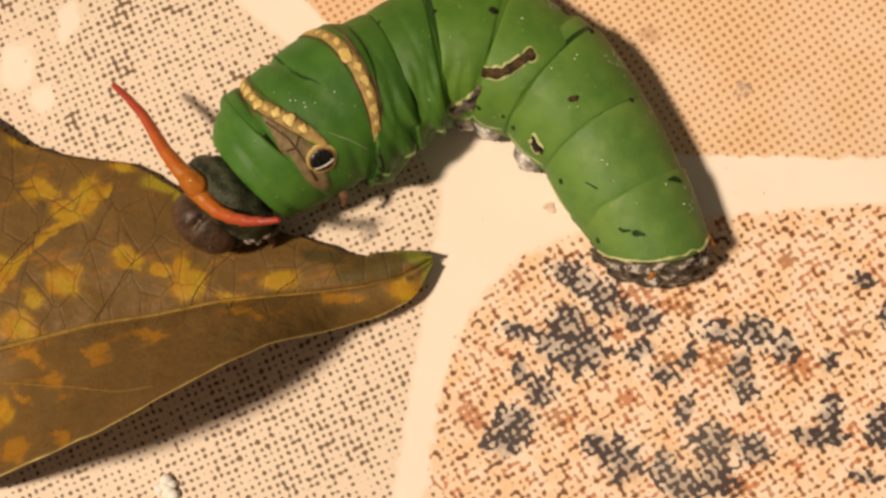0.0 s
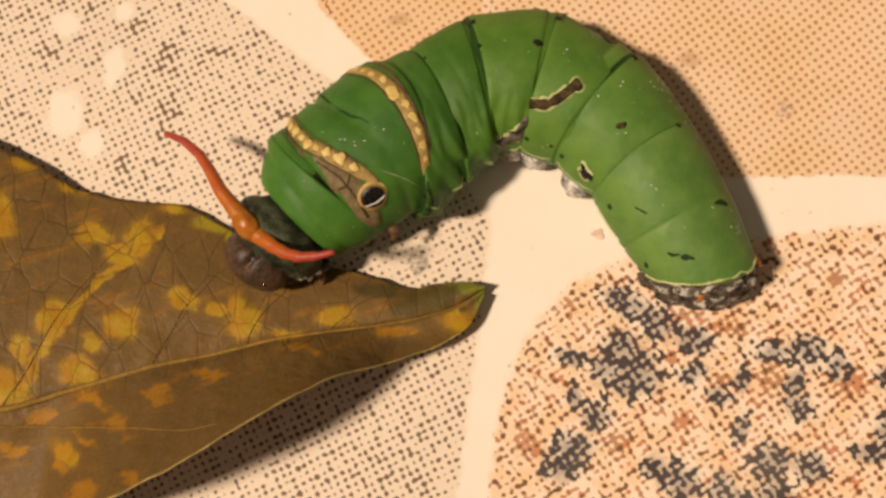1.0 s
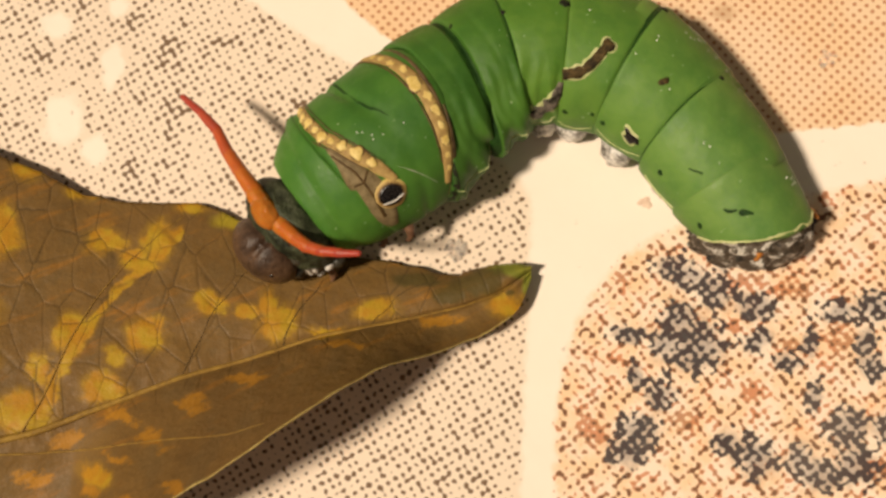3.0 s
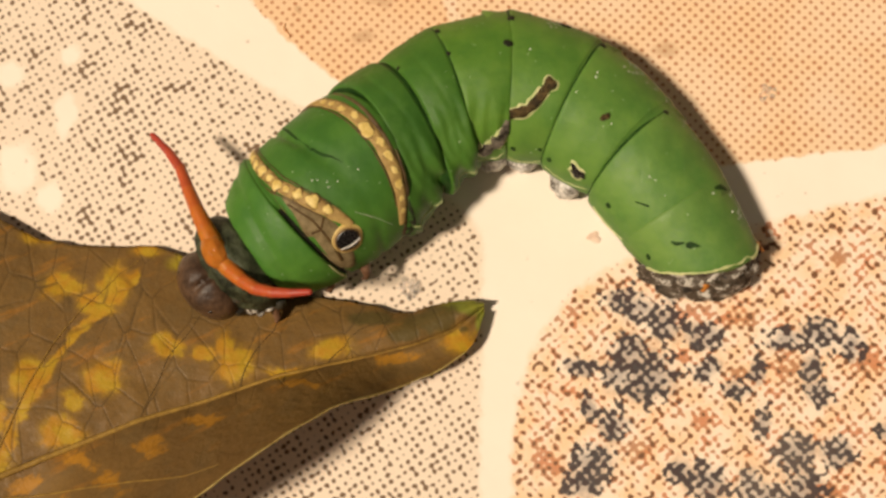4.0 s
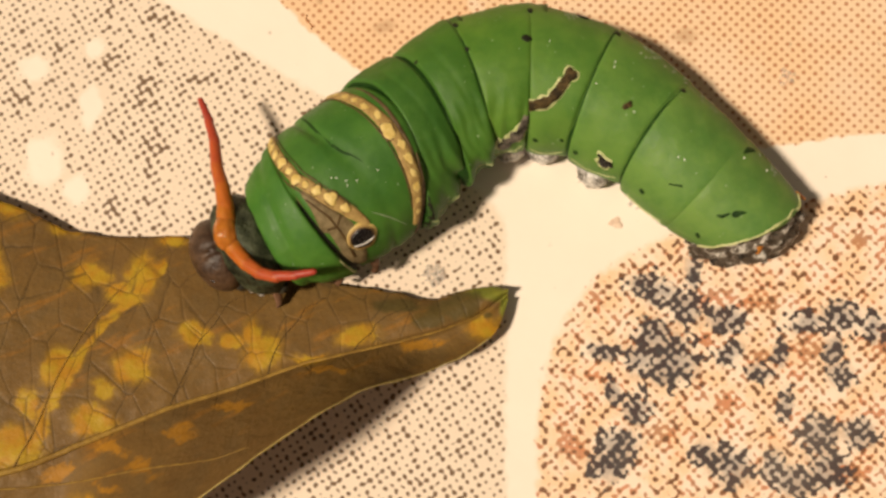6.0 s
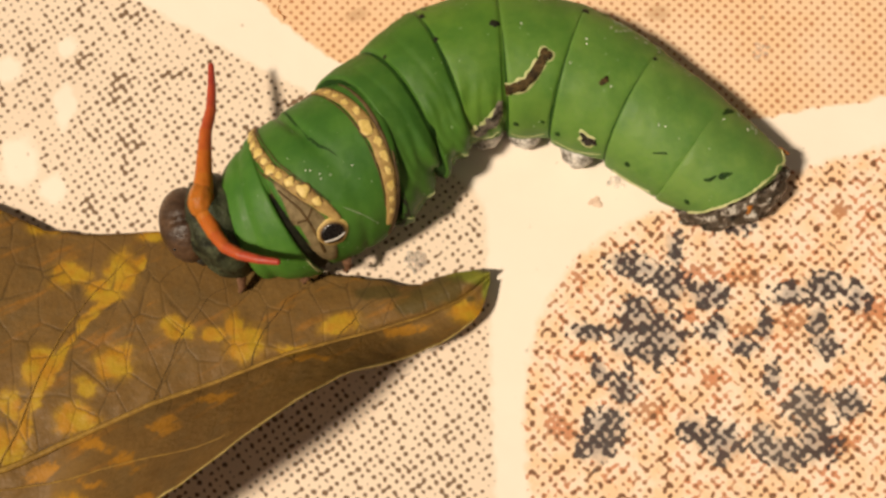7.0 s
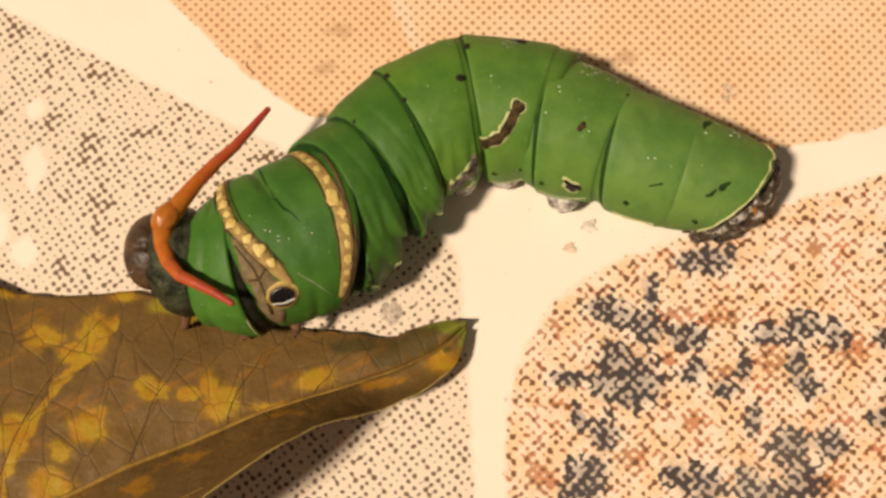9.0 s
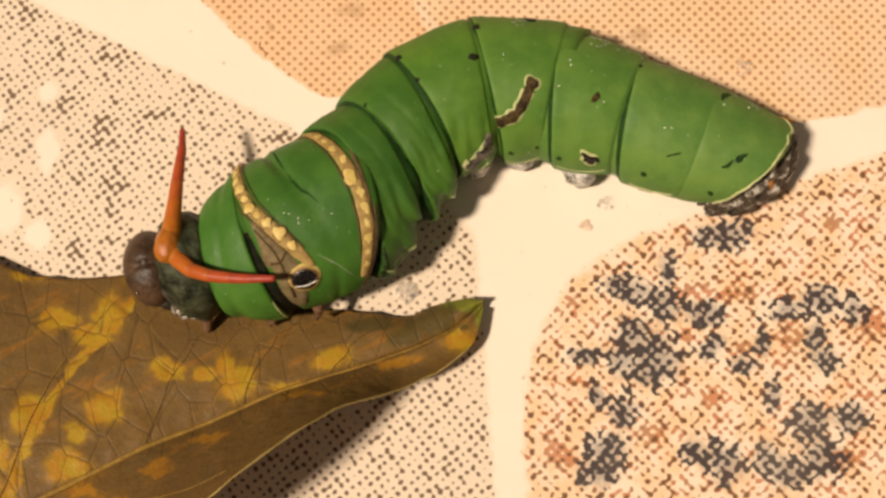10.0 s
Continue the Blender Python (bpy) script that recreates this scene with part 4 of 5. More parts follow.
GIRTH = [0.78, 0.61, 0.50, 0.43, 0.37, 0.30, 0.21]
HUES = [(0.48, 0.150, 0.014), (0.50, 0.135, 0.016), (0.48, 0.110, 0.020), (0.46, 0.085, 0.024), (0.43, 0.065, 0.027), (0.40, 0.052, 0.030)]
horn_a = [horn_section(x, a, b, tone) for x, a, b, tone in zip((1.84, 1.84, 1.84, 1.84, 1.84, 1.84), GIRTH, GIRTH[1:], HUES)]
horn_b = [horn_section(x, a, b, tone) for x, a, b, tone in zip((1.54, 1.53, 1.53, 1.54, 1.54, 1.54), GIRTH, GIRTH[1:], HUES)]
bm = lump((1.25, 0.86, 0.82), 0.10, 0.9, 3.0, 18, 24)
for v in bm.verts:
    v.co += Vector((-1.6, 0.1, 0.1))
part("horn_base", bm, HORN_ROOT, horn_a[0], "moist orange root of the horns").color = (0.45, 0.15, 0.02, 1)

# ---- small things on the tile ----
def cluster(name, x, y, count, size, spread, material, label, category, tall=0.7):
    thing = tagged(new(name), label, category)
    thing.matrix_world = at(x, y, 0)
    for k in range(count):
        a, r = k * 2.4, spread * math.sqrt((k + 0.3) / count)
        s = size * random.uniform(0.6, 1.2)
        bm = lump((s, s * random.uniform(0.7, 1.1), s * tall), 0.15, 0.8, k + x, 8, 10)
        for v in bm.verts:
            v.co += Vector((r * math.cos(a), r * math.sin(a), s * tall * 0.8))
        part("grain", bm, material, thing)
    return thing


cluster("droplets", -4.8, 9.2, 18, 0.19, 0.80, WET, "cluster of tiny clear droplets on the tile", "droplets")
cluster("droplets", 10.1, 14.45, 6, 0.22, 0.6, WET, "cluster of tiny clear droplets on the tile", "droplets")
cluster("droplets", 21.4, 23.8, 9, 0.18, 0.65, WET, "scatter of tiny clear droplets on the dotted tile", "droplets")
cluster("crust", 8.5, 13.0, 6, 0.24, 0.38, STAIN, "flat pinkish crust stuck on the cream tile", "crust", 0.16)
hair = tube([(-14.4, 29.3, 0.05), (-14.5, 28.9, 0.05), (-14.2, 28.6, 0.05), (-14.0, 28.3, 0.05), (-14.1, 28.1, 0.04)], [0.03, 0.045, 0.045, 0.04, 0.025], 6)
tagged(part("fibre", hair, SPINE), "thin curved brown fibre lying on the dotted tile", "fibre")
cluster("crumb", -16.5, -11.9, 7, 0.42, 0.7, CRUMB, "white crumbly scrap lying on the dotted tile", "crumb")
def motions():
    # the leaf settles and its flap is pushed up as the caterpillar climbs on
    walk(ageing_leaf, [(t, about((0.7, 7.8, 0), (0, 0, 1), deg)) for t, deg in ((0, 1.1), (2, 1.0), (3.5, 0.2), (5, 0), (10, 0))])
    walk(leaf_flap, [(t, about((-4.6, 5.0, 1.6), (27.4, 9.2, -3.2), deg)) for t, deg in ((0, 9), (1, 7.5), (2, 6), (3.5, 3.5), (5, 2.5), (6.5, 1), (7.5, -1), (8.5, -3), (9, -3), (10, 0))])
    walk(segment[0], [
        (0, at(-12.21, 12.92, 5.15, -0.58, 0, -121.76)),
        (0.5, at(-12.38, 12.7, 5.15, -0.4, 0, -121.9)),
        (1, at(-12.44, 12.82, 5.15, -0.2, 0, -122.08)),
        (1.5, at(-12.67, 12.87, 5.15, -0.02, 0, -124.85)),
        (2, at(-12.87, 12.82, 5.15, -0.26, 0, -127.45)),
        (3.5, at(-13.82, 12.7, 5.15, 2.4, 0, -136.61)),
        (4, at(-13.85, 12.65, 5.15, 1.9, 0, -138.02)),
        (4.5, at(-13.9, 12.31, 5.15, 1.4, 0, -139.39)),
        (5, at(-14.18, 12.39, 5.15, 1, 0, -142.46)),
        (6.5, at(-14.67, 12.72, 5.15, 0.4, 0, -148.34)),
        (7, at(-14.9, 12.5, 5.15, 0.4, 0, -154.67)),
        (7.5, at(-15.32, 12.76, 5.15, 0.4, 0, -160.97)),
        (8, at(-15.54, 12.94, 5.15, 0.4, 0, -166.47)),
        (8.5, at(-15.37, 13.11, 5.15, 0.4, 0, -171.92)),
        (9, at(-15.74, 13.13, 5.15, 0.4, 0, -173.66)),
        (9.5, at(-15.49, 12.91, 5.15, 0.4, 0, -169.2)),
        (10, at(-15.78, 12.48, 5.15, 0.4, 0, -164.9)),
    ])
    walk(segment[1], [
        (0, at(-9.19, 16.58, 5.25, 15.38, 0, -136.12)),
        (0.5, at(-9.34, 16.44, 5.25, 14.89, 0, -136.13)),
        (1, at(-9.38, 16.58, 5.25, 14.42, 0, -136.18)),
        (1.5, at(-9.62, 16.39, 5.25, 14.54, 0, -137.18)),
        (2, at(-9.83, 16.1, 5.25, 14.1, 0, -138.04)),
        (3.5, at(-10.46, 15.63, 5.25, 12, 0, -142.27)),
        (4, at(-10.25, 15.76, 5.25, 9.5, 0, -140.64)),
        (4.5, at(-10.34, 15.62, 5.25, 7, 0, -139.05)),
        (5, at(-10.65, 15.37, 5.25, 5, 0, -142.71)),
        (6.5, at(-10.86, 15.48, 5.25, 4, 0, -146.7)),
        (7, at(-10.82, 14.85, 5.25, 7, 0, -151.23)),
        (7.5, at(-10.95, 14.68, 5.25, 7.67, 0, -155.59)),
        (8, at(-11.2, 14.58, 5.25, 8.33, 0, -159.07)),
        (8.5, at(-11.21, 14.51, 5.25, 9, 0, -162.28)),
        (9, at(-11.42, 14.43, 5.25, 8.33, 0, -162.67)),
        (9.5, at(-11.18, 14.39, 5.25, 7.67, 0, -161.41)),
        (10, at(-11.3, 14.14, 5.25, 7, 0, -160.34)),
    ])
    walk(segment[2], [
        (0, at(-6.08, 18.76, 5.3, 10.14, 0, -133.67)),
        (0.5, at(-6.18, 18.65, 5.3, 9.87, 0, -133.76)),
        (1, at(-6.26, 18.77, 5.3, 9.62, 0, -133.95)),
        (1.5, at(-6.48, 18.69, 5.3, 9.86, 0, -134.61)),
        (2, at(-6.68, 18.54, 5.3, 9.57, 0, -135.1)),
        (3.5, at(-6.95, 18.71, 5.3, 9, 0, -137.67)),
        (4, at(-6.79, 18.96, 5.3, 7.12, 0, -135.74)),
        (4.5, at(-6.7, 18.95, 5.3, 5.25, 0, -133.64)),
        (5, at(-6.98, 18.65, 5.3, 3.75, 0, -135.4)),
        (6.5, at(-7.22, 18.46, 5.3, 1.5, 0, -136.49)),
        (7, at(-7.29, 17.76, 5.3, 1.5, 0, -137.57)),
        (7.5, at(-7.46, 17.43, 5.3, 1.5, 0, -139.09)),
        (8, at(-7.43, 17.2, 5.3, 1.5, 0, -140.37)),
        (8.5, at(-7.23, 17.05, 5.3, 1.5, 0, -141.63)),
        (9, at(-7.4, 16.86, 5.3, 1.5, 0, -142.62)),
        (9.5, at(-7.42, 16.74, 5.3, 1.5, 0, -142.03)),
        (10, at(-7.62, 16.36, 5.3, 1.5, 0, -141.67)),
    ])
    walk(segment[3], [
        (0, at(-3.27, 21.18, 5.25, 5.95, 0, -142.68)),
        (0.5, at(-3.28, 21.14, 5.25, 5.9, 0, -142.73)),
        (1, at(-3.35, 21.21, 5.25, 5.86, 0, -142.9)),
        (1.5, at(-3.44, 21.16, 5.25, 6.32, 0, -143.15)),
        (2, at(-3.55, 21.05, 5.25, 6.14, 0, -143.29)),
        (3.5, at(-3.52, 21.38, 5.25, 7.2, 0, -144.52)),
        (4, at(-3.55, 21.46, 5.25, 5.7, 0, -144.15)),
        (4.5, at(-3.65, 21.32, 5.25, 4.2, 0, -143.76)),
        (5, at(-3.72, 21.26, 5.25, 3, 0, -143.97)),
        (6.5, at(-4.11, 20.96, 5.25, 1.2, 0, -144.2)),
        (7, at(-4.21, 20.53, 5.25, 0.45, 0, -142.24)),
        (7.5, at(-4.26, 20.32, 5.25, -0.3, 0, -140.58)),
        (8, at(-4.36, 20.12, 5.25, -1.05, 0, -140.13)),
        (8.5, at(-4.22, 19.99, 5.25, -1.8, 0, -139.85)),
        (9, at(-4.18, 19.81, 5.25, -1.8, 0, -140.53)),
        (9.5, at(-4.3, 19.73, 5.25, -1.8, 0, -140.18)),
        (10, at(-4.47, 19.38, 5.25, -1.8, 0, -139.98)),
    ])
    walk(segment[4], [
        (0, at(0.55, 22.92, 5.2, 1.72, 0, -169.62)),
        (0.5, at(0.55, 22.91, 5.2, 1.83, 0, -169.64)),
        (1, at(0.47, 22.93, 5.2, 1.97, 0, -169.61)),
        (1.5, at(0.36, 22.83, 5.2, 2.59, 0, -169.3)),
        (2, at(0.25, 22.67, 5.2, 2.44, 0, -168.96)),
        (3.5, at(-0.02, 22.8, 5.2, 5.22, 0, -168.37)),
        (4, at(0, 22.94, 5.2, 3.94, 0, -167.98)),
        (4.5, at(-0.03, 22.85, 5.2, 2.67, 0, -167.62)),
        (5, at(-0.1, 22.7, 5.2, 1.63, 0, -168.05)),
        (6.5, at(-0.4, 22.4, 5.2, -0.04, 0, -167.5)),
        (7, at(-0.48, 22.18, 5.2, -0.54, 0, -165.3)),
        (7.5, at(-0.43, 22.21, 5.2, -1.04, 0, -162.87)),
        (8, at(-0.64, 22.08, 5.2, -3.54, 0, -161.51)),
        (8.5, at(-0.57, 21.96, 5.2, -6.04, 0, -160.36)),
        (9, at(-0.46, 21.93, 5.2, -5.71, 0, -160.66)),
        (9.5, at(-0.55, 21.98, 5.2, -5.37, 0, -160.21)),
        (10, at(-0.62, 21.66, 5.2, -5.04, 0, -159.93)),
    ])
    walk(segment[5], [
        (0, at(5.1, 22.29, 5.2, 3.5, 0, 153.18)),
        (0.5, at(5.11, 22.27, 5.2, 3.63, 0, 153.39)),
        (1, at(5.06, 22.33, 5.2, 3.77, 0, 153.51)),
        (1.5, at(4.96, 22.26, 5.2, 4.3, 0, 155.14)),
        (2, at(4.89, 22.17, 5.2, 4.14, 0, 156.79)),
        (3.5, at(4.33, 22.4, 5.2, -0.49, 0, 161.63)),
        (4, at(4.36, 22.64, 5.2, -2.44, 0, 162.56)),
        (4.5, at(4.32, 22.61, 5.2, -5.64, 0, 163.38)),
        (5, at(4.32, 22.38, 5.2, -5.85, 0, 162.67)),
        (6.5, at(4.19, 22.29, 5.2, -0.04, 0, 165.02)),
        (7, at(4.34, 22.16, 5.2, -1.54, 0, 166.85)),
        (7.5, at(4.61, 22.28, 5.2, -3.04, 0, 168.57)),
        (8, at(4.5, 22.34, 5.2, -6.54, 0, 169.56)),
        (8.5, at(4.66, 22.23, 5.2, -10.04, 0, 170.15)),
        (9, at(4.69, 22.28, 5.2, -9.37, 0, 169.51)),
        (9.5, at(4.57, 22.4, 5.2, -8.71, 0, 170.93)),
        (10, at(4.51, 22.09, 5.2, -8.04, 0, 172.09)),
    ])
    walk(segment[6], [
        (0, at(9.49, 19.66, 5.2, 3.35, 0, 136.08)),
        (0.5, at(9.52, 19.71, 5.2, 3.38, 0, 136.32)),
        (1, at(9.46, 19.79, 5.2, 3.44, 0, 136.38)),
        (1.5, at(9.37, 19.8, 5.2, 3.86, 0, 137.02)),
        (2, at(9.33, 19.84, 5.2, 3.69, 0, 137.76)),
        (3.5, at(9.05, 19.96, 5.2, 3.4, 0, 140.4)),
        (4, at(9.03, 20.23, 5.2, 2.28, 0, 141.6)),
        (4.5, at(8.92, 20.13, 5.2, 1.15, 0, 142.73)),
        (5, at(9.04, 19.98, 5.2, 0.25, 0, 142.69)),
        (6.5, at(9.06, 20.25, 5.2, 0.9, 0, 149.25)),
        (7, at(9.21, 20.27, 5.2, 0.15, 0, 151.12)),
        (7.5, at(9.5, 20.48, 5.2, -0.6, 0, 152.89)),
        (8, at(9.45, 20.49, 5.2, -1.35, 0, 153.03)),
        (8.5, at(9.67, 20.19, 5.2, -2.1, 0, 152.94)),
        (9, at(9.8, 20.39, 5.2, -1.77, 0, 156.02)),
        (9.5, at(9.7, 20.79, 5.2, -1.43, 0, 158.07)),
        (10, at(9.64, 20.64, 5.2, -1.1, 0, 159.94)),
    ])
    walk(segment[7], [
        (0, at(12.52, 16.03, 5.1, 1.26, 0, 125.71)),
        (0.5, at(12.49, 16.03, 5.1, 1.45, 0, 125.1)),
        (1, at(12.43, 16.12, 5.1, 1.58, 0, 124.84)),
        (1.5, at(12.28, 16.18, 5.1, 1.92, 0, 125.45)),
        (2, at(12.23, 16.24, 5.1, 1.82, 0, 125.9)),
        (3.5, at(12.27, 16.09, 5.1, 3.6, 0, 128.32)),
        (4, at(12.39, 16.37, 5.1, 2.85, 0, 127.22)),
        (4.5, at(12.42, 16.34, 5.1, 2.1, 0, 126.21)),
        (5, at(12.54, 16.19, 5.1, 1.5, 0, 126.82)),
        (6.5, at(12.92, 17.25, 5.1, 0.6, 0, 140.64)),
        (7, at(13.1, 17.4, 5.1, 0.6, 0, 141.96)),
        (7.5, at(13.52, 17.69, 5.1, 0.6, 0, 143.3)),
        (8, at(13.57, 17.79, 5.1, 0.6, 0, 143.85)),
        (8.5, at(13.9, 17.62, 5.1, 0.6, 0, 144.77)),
        (9, at(14.3, 18.24, 5.1, 0.6, 0, 154.35)),
        (9.5, at(14.29, 18.62, 5.1, 0.6, 0, 154.92)),
        (10, at(14.29, 18.54, 5.1, 0.6, 0, 155.83)),
    ])
    walk(segment[8], [
        (0, at(15.01, 12.57, 4.7, -1.64, 0, 122.55)),
        (0.5, at(14.87, 12.5, 4.7, -1.39, 0, 122.48)),
        (1, at(14.75, 12.6, 4.7, -1.15, 0, 122.38)),
        (1.5, at(14.53, 12.77, 4.7, -0.71, 0, 122.23)),
        (2, at(14.35, 12.92, 4.7, -0.67, 0, 122.05)),
        (3.5, at(14.43, 12.74, 4.7, 1.8, 0, 122.5)),
        (4, at(14.59, 12.9, 4.7, 1.43, 0, 120.13)),
        (4.5, at(14.66, 12.8, 4.7, 1.05, 0, 117.77)),
        (5, at(14.79, 12.68, 4.7, 0.75, 0, 119.8)),
        (6.5, at(16.2, 14.6, 4.7, 0.3, 0, 139.22)),
        (7, at(16.31, 14.68, 4.7, 0.3, 0, 139.44)),
        (7.5, at(16.72, 14.84, 4.7, 0.3, 0, 139.69)),
        (8, at(16.87, 15.02, 4.7, 0.3, 0, 139.97)),
        (8.5, at(17.31, 15.04, 4.7, 0.3, 0, 140.31)),
        (9, at(18, 16.58, 4.7, 0.3, 0, 154.81)),
        (9.5, at(18.03, 16.84, 4.7, 0.3, 0, 153.61)),
        (10, at(18.03, 16.73, 4.7, 0.3, 0, 152.45)),
    ])
    walk(head, [
        (0, at(-15.79, 7.72, 4.6, -5.13, 0, -123.02)),
        (0.5, at(-15.78, 7.74, 4.6, -4.71, 0, -122.93)),
        (1, at(-15.96, 7.79, 4.6, -4.36, 0, -123.56)),
        (1.5, at(-16.55, 7.94, 4.6, -4.11, 0, -126.88)),
        (2, at(-17.08, 8, 4.6, -4.28, 0, -130.09)),
        (3.5, at(-17.85, 8.6, 4.6, 0, 0, -135.65)),
        (4, at(-18.41, 8.93, 4.6, 0, 0, -140.29)),
        (4.5, at(-18.97, 9.27, 4.6, 0, 0, -146.22)),
        (5, at(-19.31, 10.09, 4.6, 0, 0, -153.01)),
        (6.5, at(-19.96, 10.5, 4.6, 0, 0, -155.54)),
        (7, at(-20.41, 11.95, 4.6, 0, 0, -169.31)),
        (7.5, at(-20.86, 13.39, 4.6, 0, 0, -178.35)),
        (8, at(-20.66, 14.16, 4.6, 0, 0, -185.57)),
        (8.5, at(-20.47, 14.92, 4.6, 0, 0, -191.75)),
        (9, at(-20.82, 14.28, 4.6, 0, 0, -187.77)),
        (9.5, at(-21.53, 13, 4.6, 0, 0, -178.29)),
        (10, at(-21.98, 11.77, 4.6, 0, 0, -172.62)),
    ])
    walk(neck, [
        (0, at(-14.37, 9.77, 4.8, -5.05, 0, -122.4)),
        (0.5, at(-14.48, 9.63, 4.8, -4.65, 0, -122.42)),
        (1, at(-14.59, 9.71, 4.8, -4.28, 0, -122.84)),
        (1.5, at(-14.99, 9.83, 4.8, -4.02, 0, -125.87)),
        (2, at(-15.33, 9.88, 4.8, -4.17, 0, -128.77)),
        (3.5, at(-16.14, 10.34, 4.8, 0, 0, -136.13)),
        (4, at(-16.41, 10.46, 4.8, 0, 0, -139.16)),
        (4.5, at(-16.72, 10.41, 4.8, 0, 0, -142.81)),
        (5, at(-16.97, 10.78, 4.8, 0, 0, -147.73)),
        (6.5, at(-17.71, 11.2, 4.8, 0, 0, -151.94)),
        (7, at(-17.93, 11.77, 4.8, 0, 0, -161.99)),
        (7.5, at(-18.24, 12.66, 4.8, 0, 0, -169.66)),
        (8, at(-18.4, 13.12, 4.8, 0, 0, -176.02)),
        (8.5, at(-18.28, 13.58, 4.8, 0, 0, -181.83)),
        (9, at(-18.68, 13.42, 4.8, 0, 0, -180.72)),
        (9.5, at(-18.79, 12.64, 4.8, 0, 0, -173.74)),
        (10, at(-19.16, 11.76, 4.8, 0, 0, -168.76)),
    ])
    walk(horn_a[0], [
        (0, at(-17.47, 10.96, 7.47, 0, 4.48, 149.13)),
        (0.5, at(-17.44, 11.03, 7.47, 0, 4.48, 149.07)),
        (1, at(-17.42, 11.09, 7.51, 0, 3.2, 139.07)),
        (1.5, at(-17.55, 11.17, 7.49, 0, 4, 138.77)),
        (2, at(-17.66, 11.13, 7.44, 0, 5.54, 138.75)),
        (3.5, at(-18.05, 12.1, 7.5, 0, 3.19, 120.43)),
        (4, at(-18.08, 12.32, 7.5, 0, 3.35, 118.65)),
        (4.5, at(-18.11, 12.54, 7.5, 0, 3.54, 116.67)),
        (5, at(-18.17, 12.71, 7.49, 0, 4.05, 101.25)),
        (6.5, at(-18.79, 13.59, 7.5, 0, 3.25, 95.77)),
        (7, at(-18.53, 14.69, 7.49, 0, 3.72, 87.27)),
        (7.5, at(-18.18, 15.86, 7.47, 0, 4.3, 76.52)),
        (8, at(-17.92, 16.44, 7.47, 0, 4.35, 65.52)),
        (8.5, at(-17.68, 17.02, 7.47, 0, 4.24, 54.51)),
        (9, at(-17.86, 17.13, 7.46, 0, 4.71, 51.57)),
        (9.5, at(-19.04, 15.2, 7.44, 0, 6.27, 76.61)),
        (10, at(-19.7, 14.23, 7.5, 0, 4.01, 81.18)),
    ])
    walk(horn_a[1], [
        (0, at(-18.72, 12.07, 7.2, 0, 9.89, 139.66)),
        (0.5, at(-18.69, 12.13, 7.2, 0, 9.89, 139.55)),
        (1, at(-18.6, 12.24, 7.34, 0, 6.04, 136.19)),
        (1.5, at(-18.74, 12.33, 7.23, 0, 9.11, 136.03)),
        (2, at(-18.93, 12.23, 7.1, 0, 11.94, 139.49)),
        (3.5, at(-18.97, 13.61, 7.27, 0, 7.38, 121.38)),
        (4, at(-18.85, 13.79, 7.29, 0, 7.33, 117.75)),
        (4.5, at(-18.75, 13.97, 7.3, 0, 7.3, 114.14)),
        (5, at(-18.53, 14.28, 7.25, 0, 8.15, 103.16)),
        (6.5, at(-19.11, 15.26, 7.3, 0, 6.96, 101.03)),
        (7, at(-18.52, 16.36, 7.24, 0, 8.52, 89.72)),
        (7.5, at(-17.75, 17.57, 7.16, 0, 9.71, 75.88)),
        (8, at(-17.22, 18, 7.16, 0, 10.27, 65.87)),
        (8.5, at(-16.7, 18.41, 7.16, 0, 10.47, 54.92)),
        (9, at(-16.78, 18.47, 7.13, 0, 10.62, 50.99)),
        (9.5, at(-18.76, 16.55, 7.14, 0, 12.38, 78.27)),
        (10, at(-19.52, 15.61, 7.33, 0, 7.06, 82.56)),
    ])
    walk(horn_a[2], [
        (0, at(-19.87, 13.29, 6.84, 0, 12.98, 133.71)),
        (0.5, at(-19.83, 13.35, 6.84, 0, 12.98, 133.55)),
        (1, at(-19.61, 13.55, 6.97, 0, 13.68, 128.13)),
        (1.5, at(-19.85, 13.55, 6.85, 0, 13.65, 132.85)),
        (2, at(-20.06, 13.47, 6.76, 0, 12.33, 133.07)),
        (3.5, at(-19.88, 15.08, 6.84, 0, 13.95, 121.64)),
        (4, at(-19.57, 15.26, 6.88, 0, 14.08, 116.07)),
        (4.5, at(-19.28, 15.42, 6.92, 0, 13.86, 109.95)),
        (5, at(-18.94, 15.82, 6.92, 0, 11.99, 104.92)),
        (6.5, at(-19.67, 16.82, 6.89, 0, 13.69, 109.67)),
        (7, at(-18.51, 18.01, 6.84, 0, 13.54, 89.56)),
        (7.5, at(-17.19, 19.24, 6.79, 0, 11.99, 71.47)),
        (8, at(-16.44, 19.49, 6.78, 0, 12.55, 62.2)),
        (8.5, at(-15.67, 19.74, 6.78, 0, 12.8, 52.35)),
        (9, at(-15.61, 19.71, 6.74, 0, 12.88, 46.73)),
        (9.5, at(-18.42, 17.89, 6.8, 0, 13.82, 75.64)),
        (10, at(-19.39, 16.98, 7.05, 0, 11.46, 84.72)),
    ])
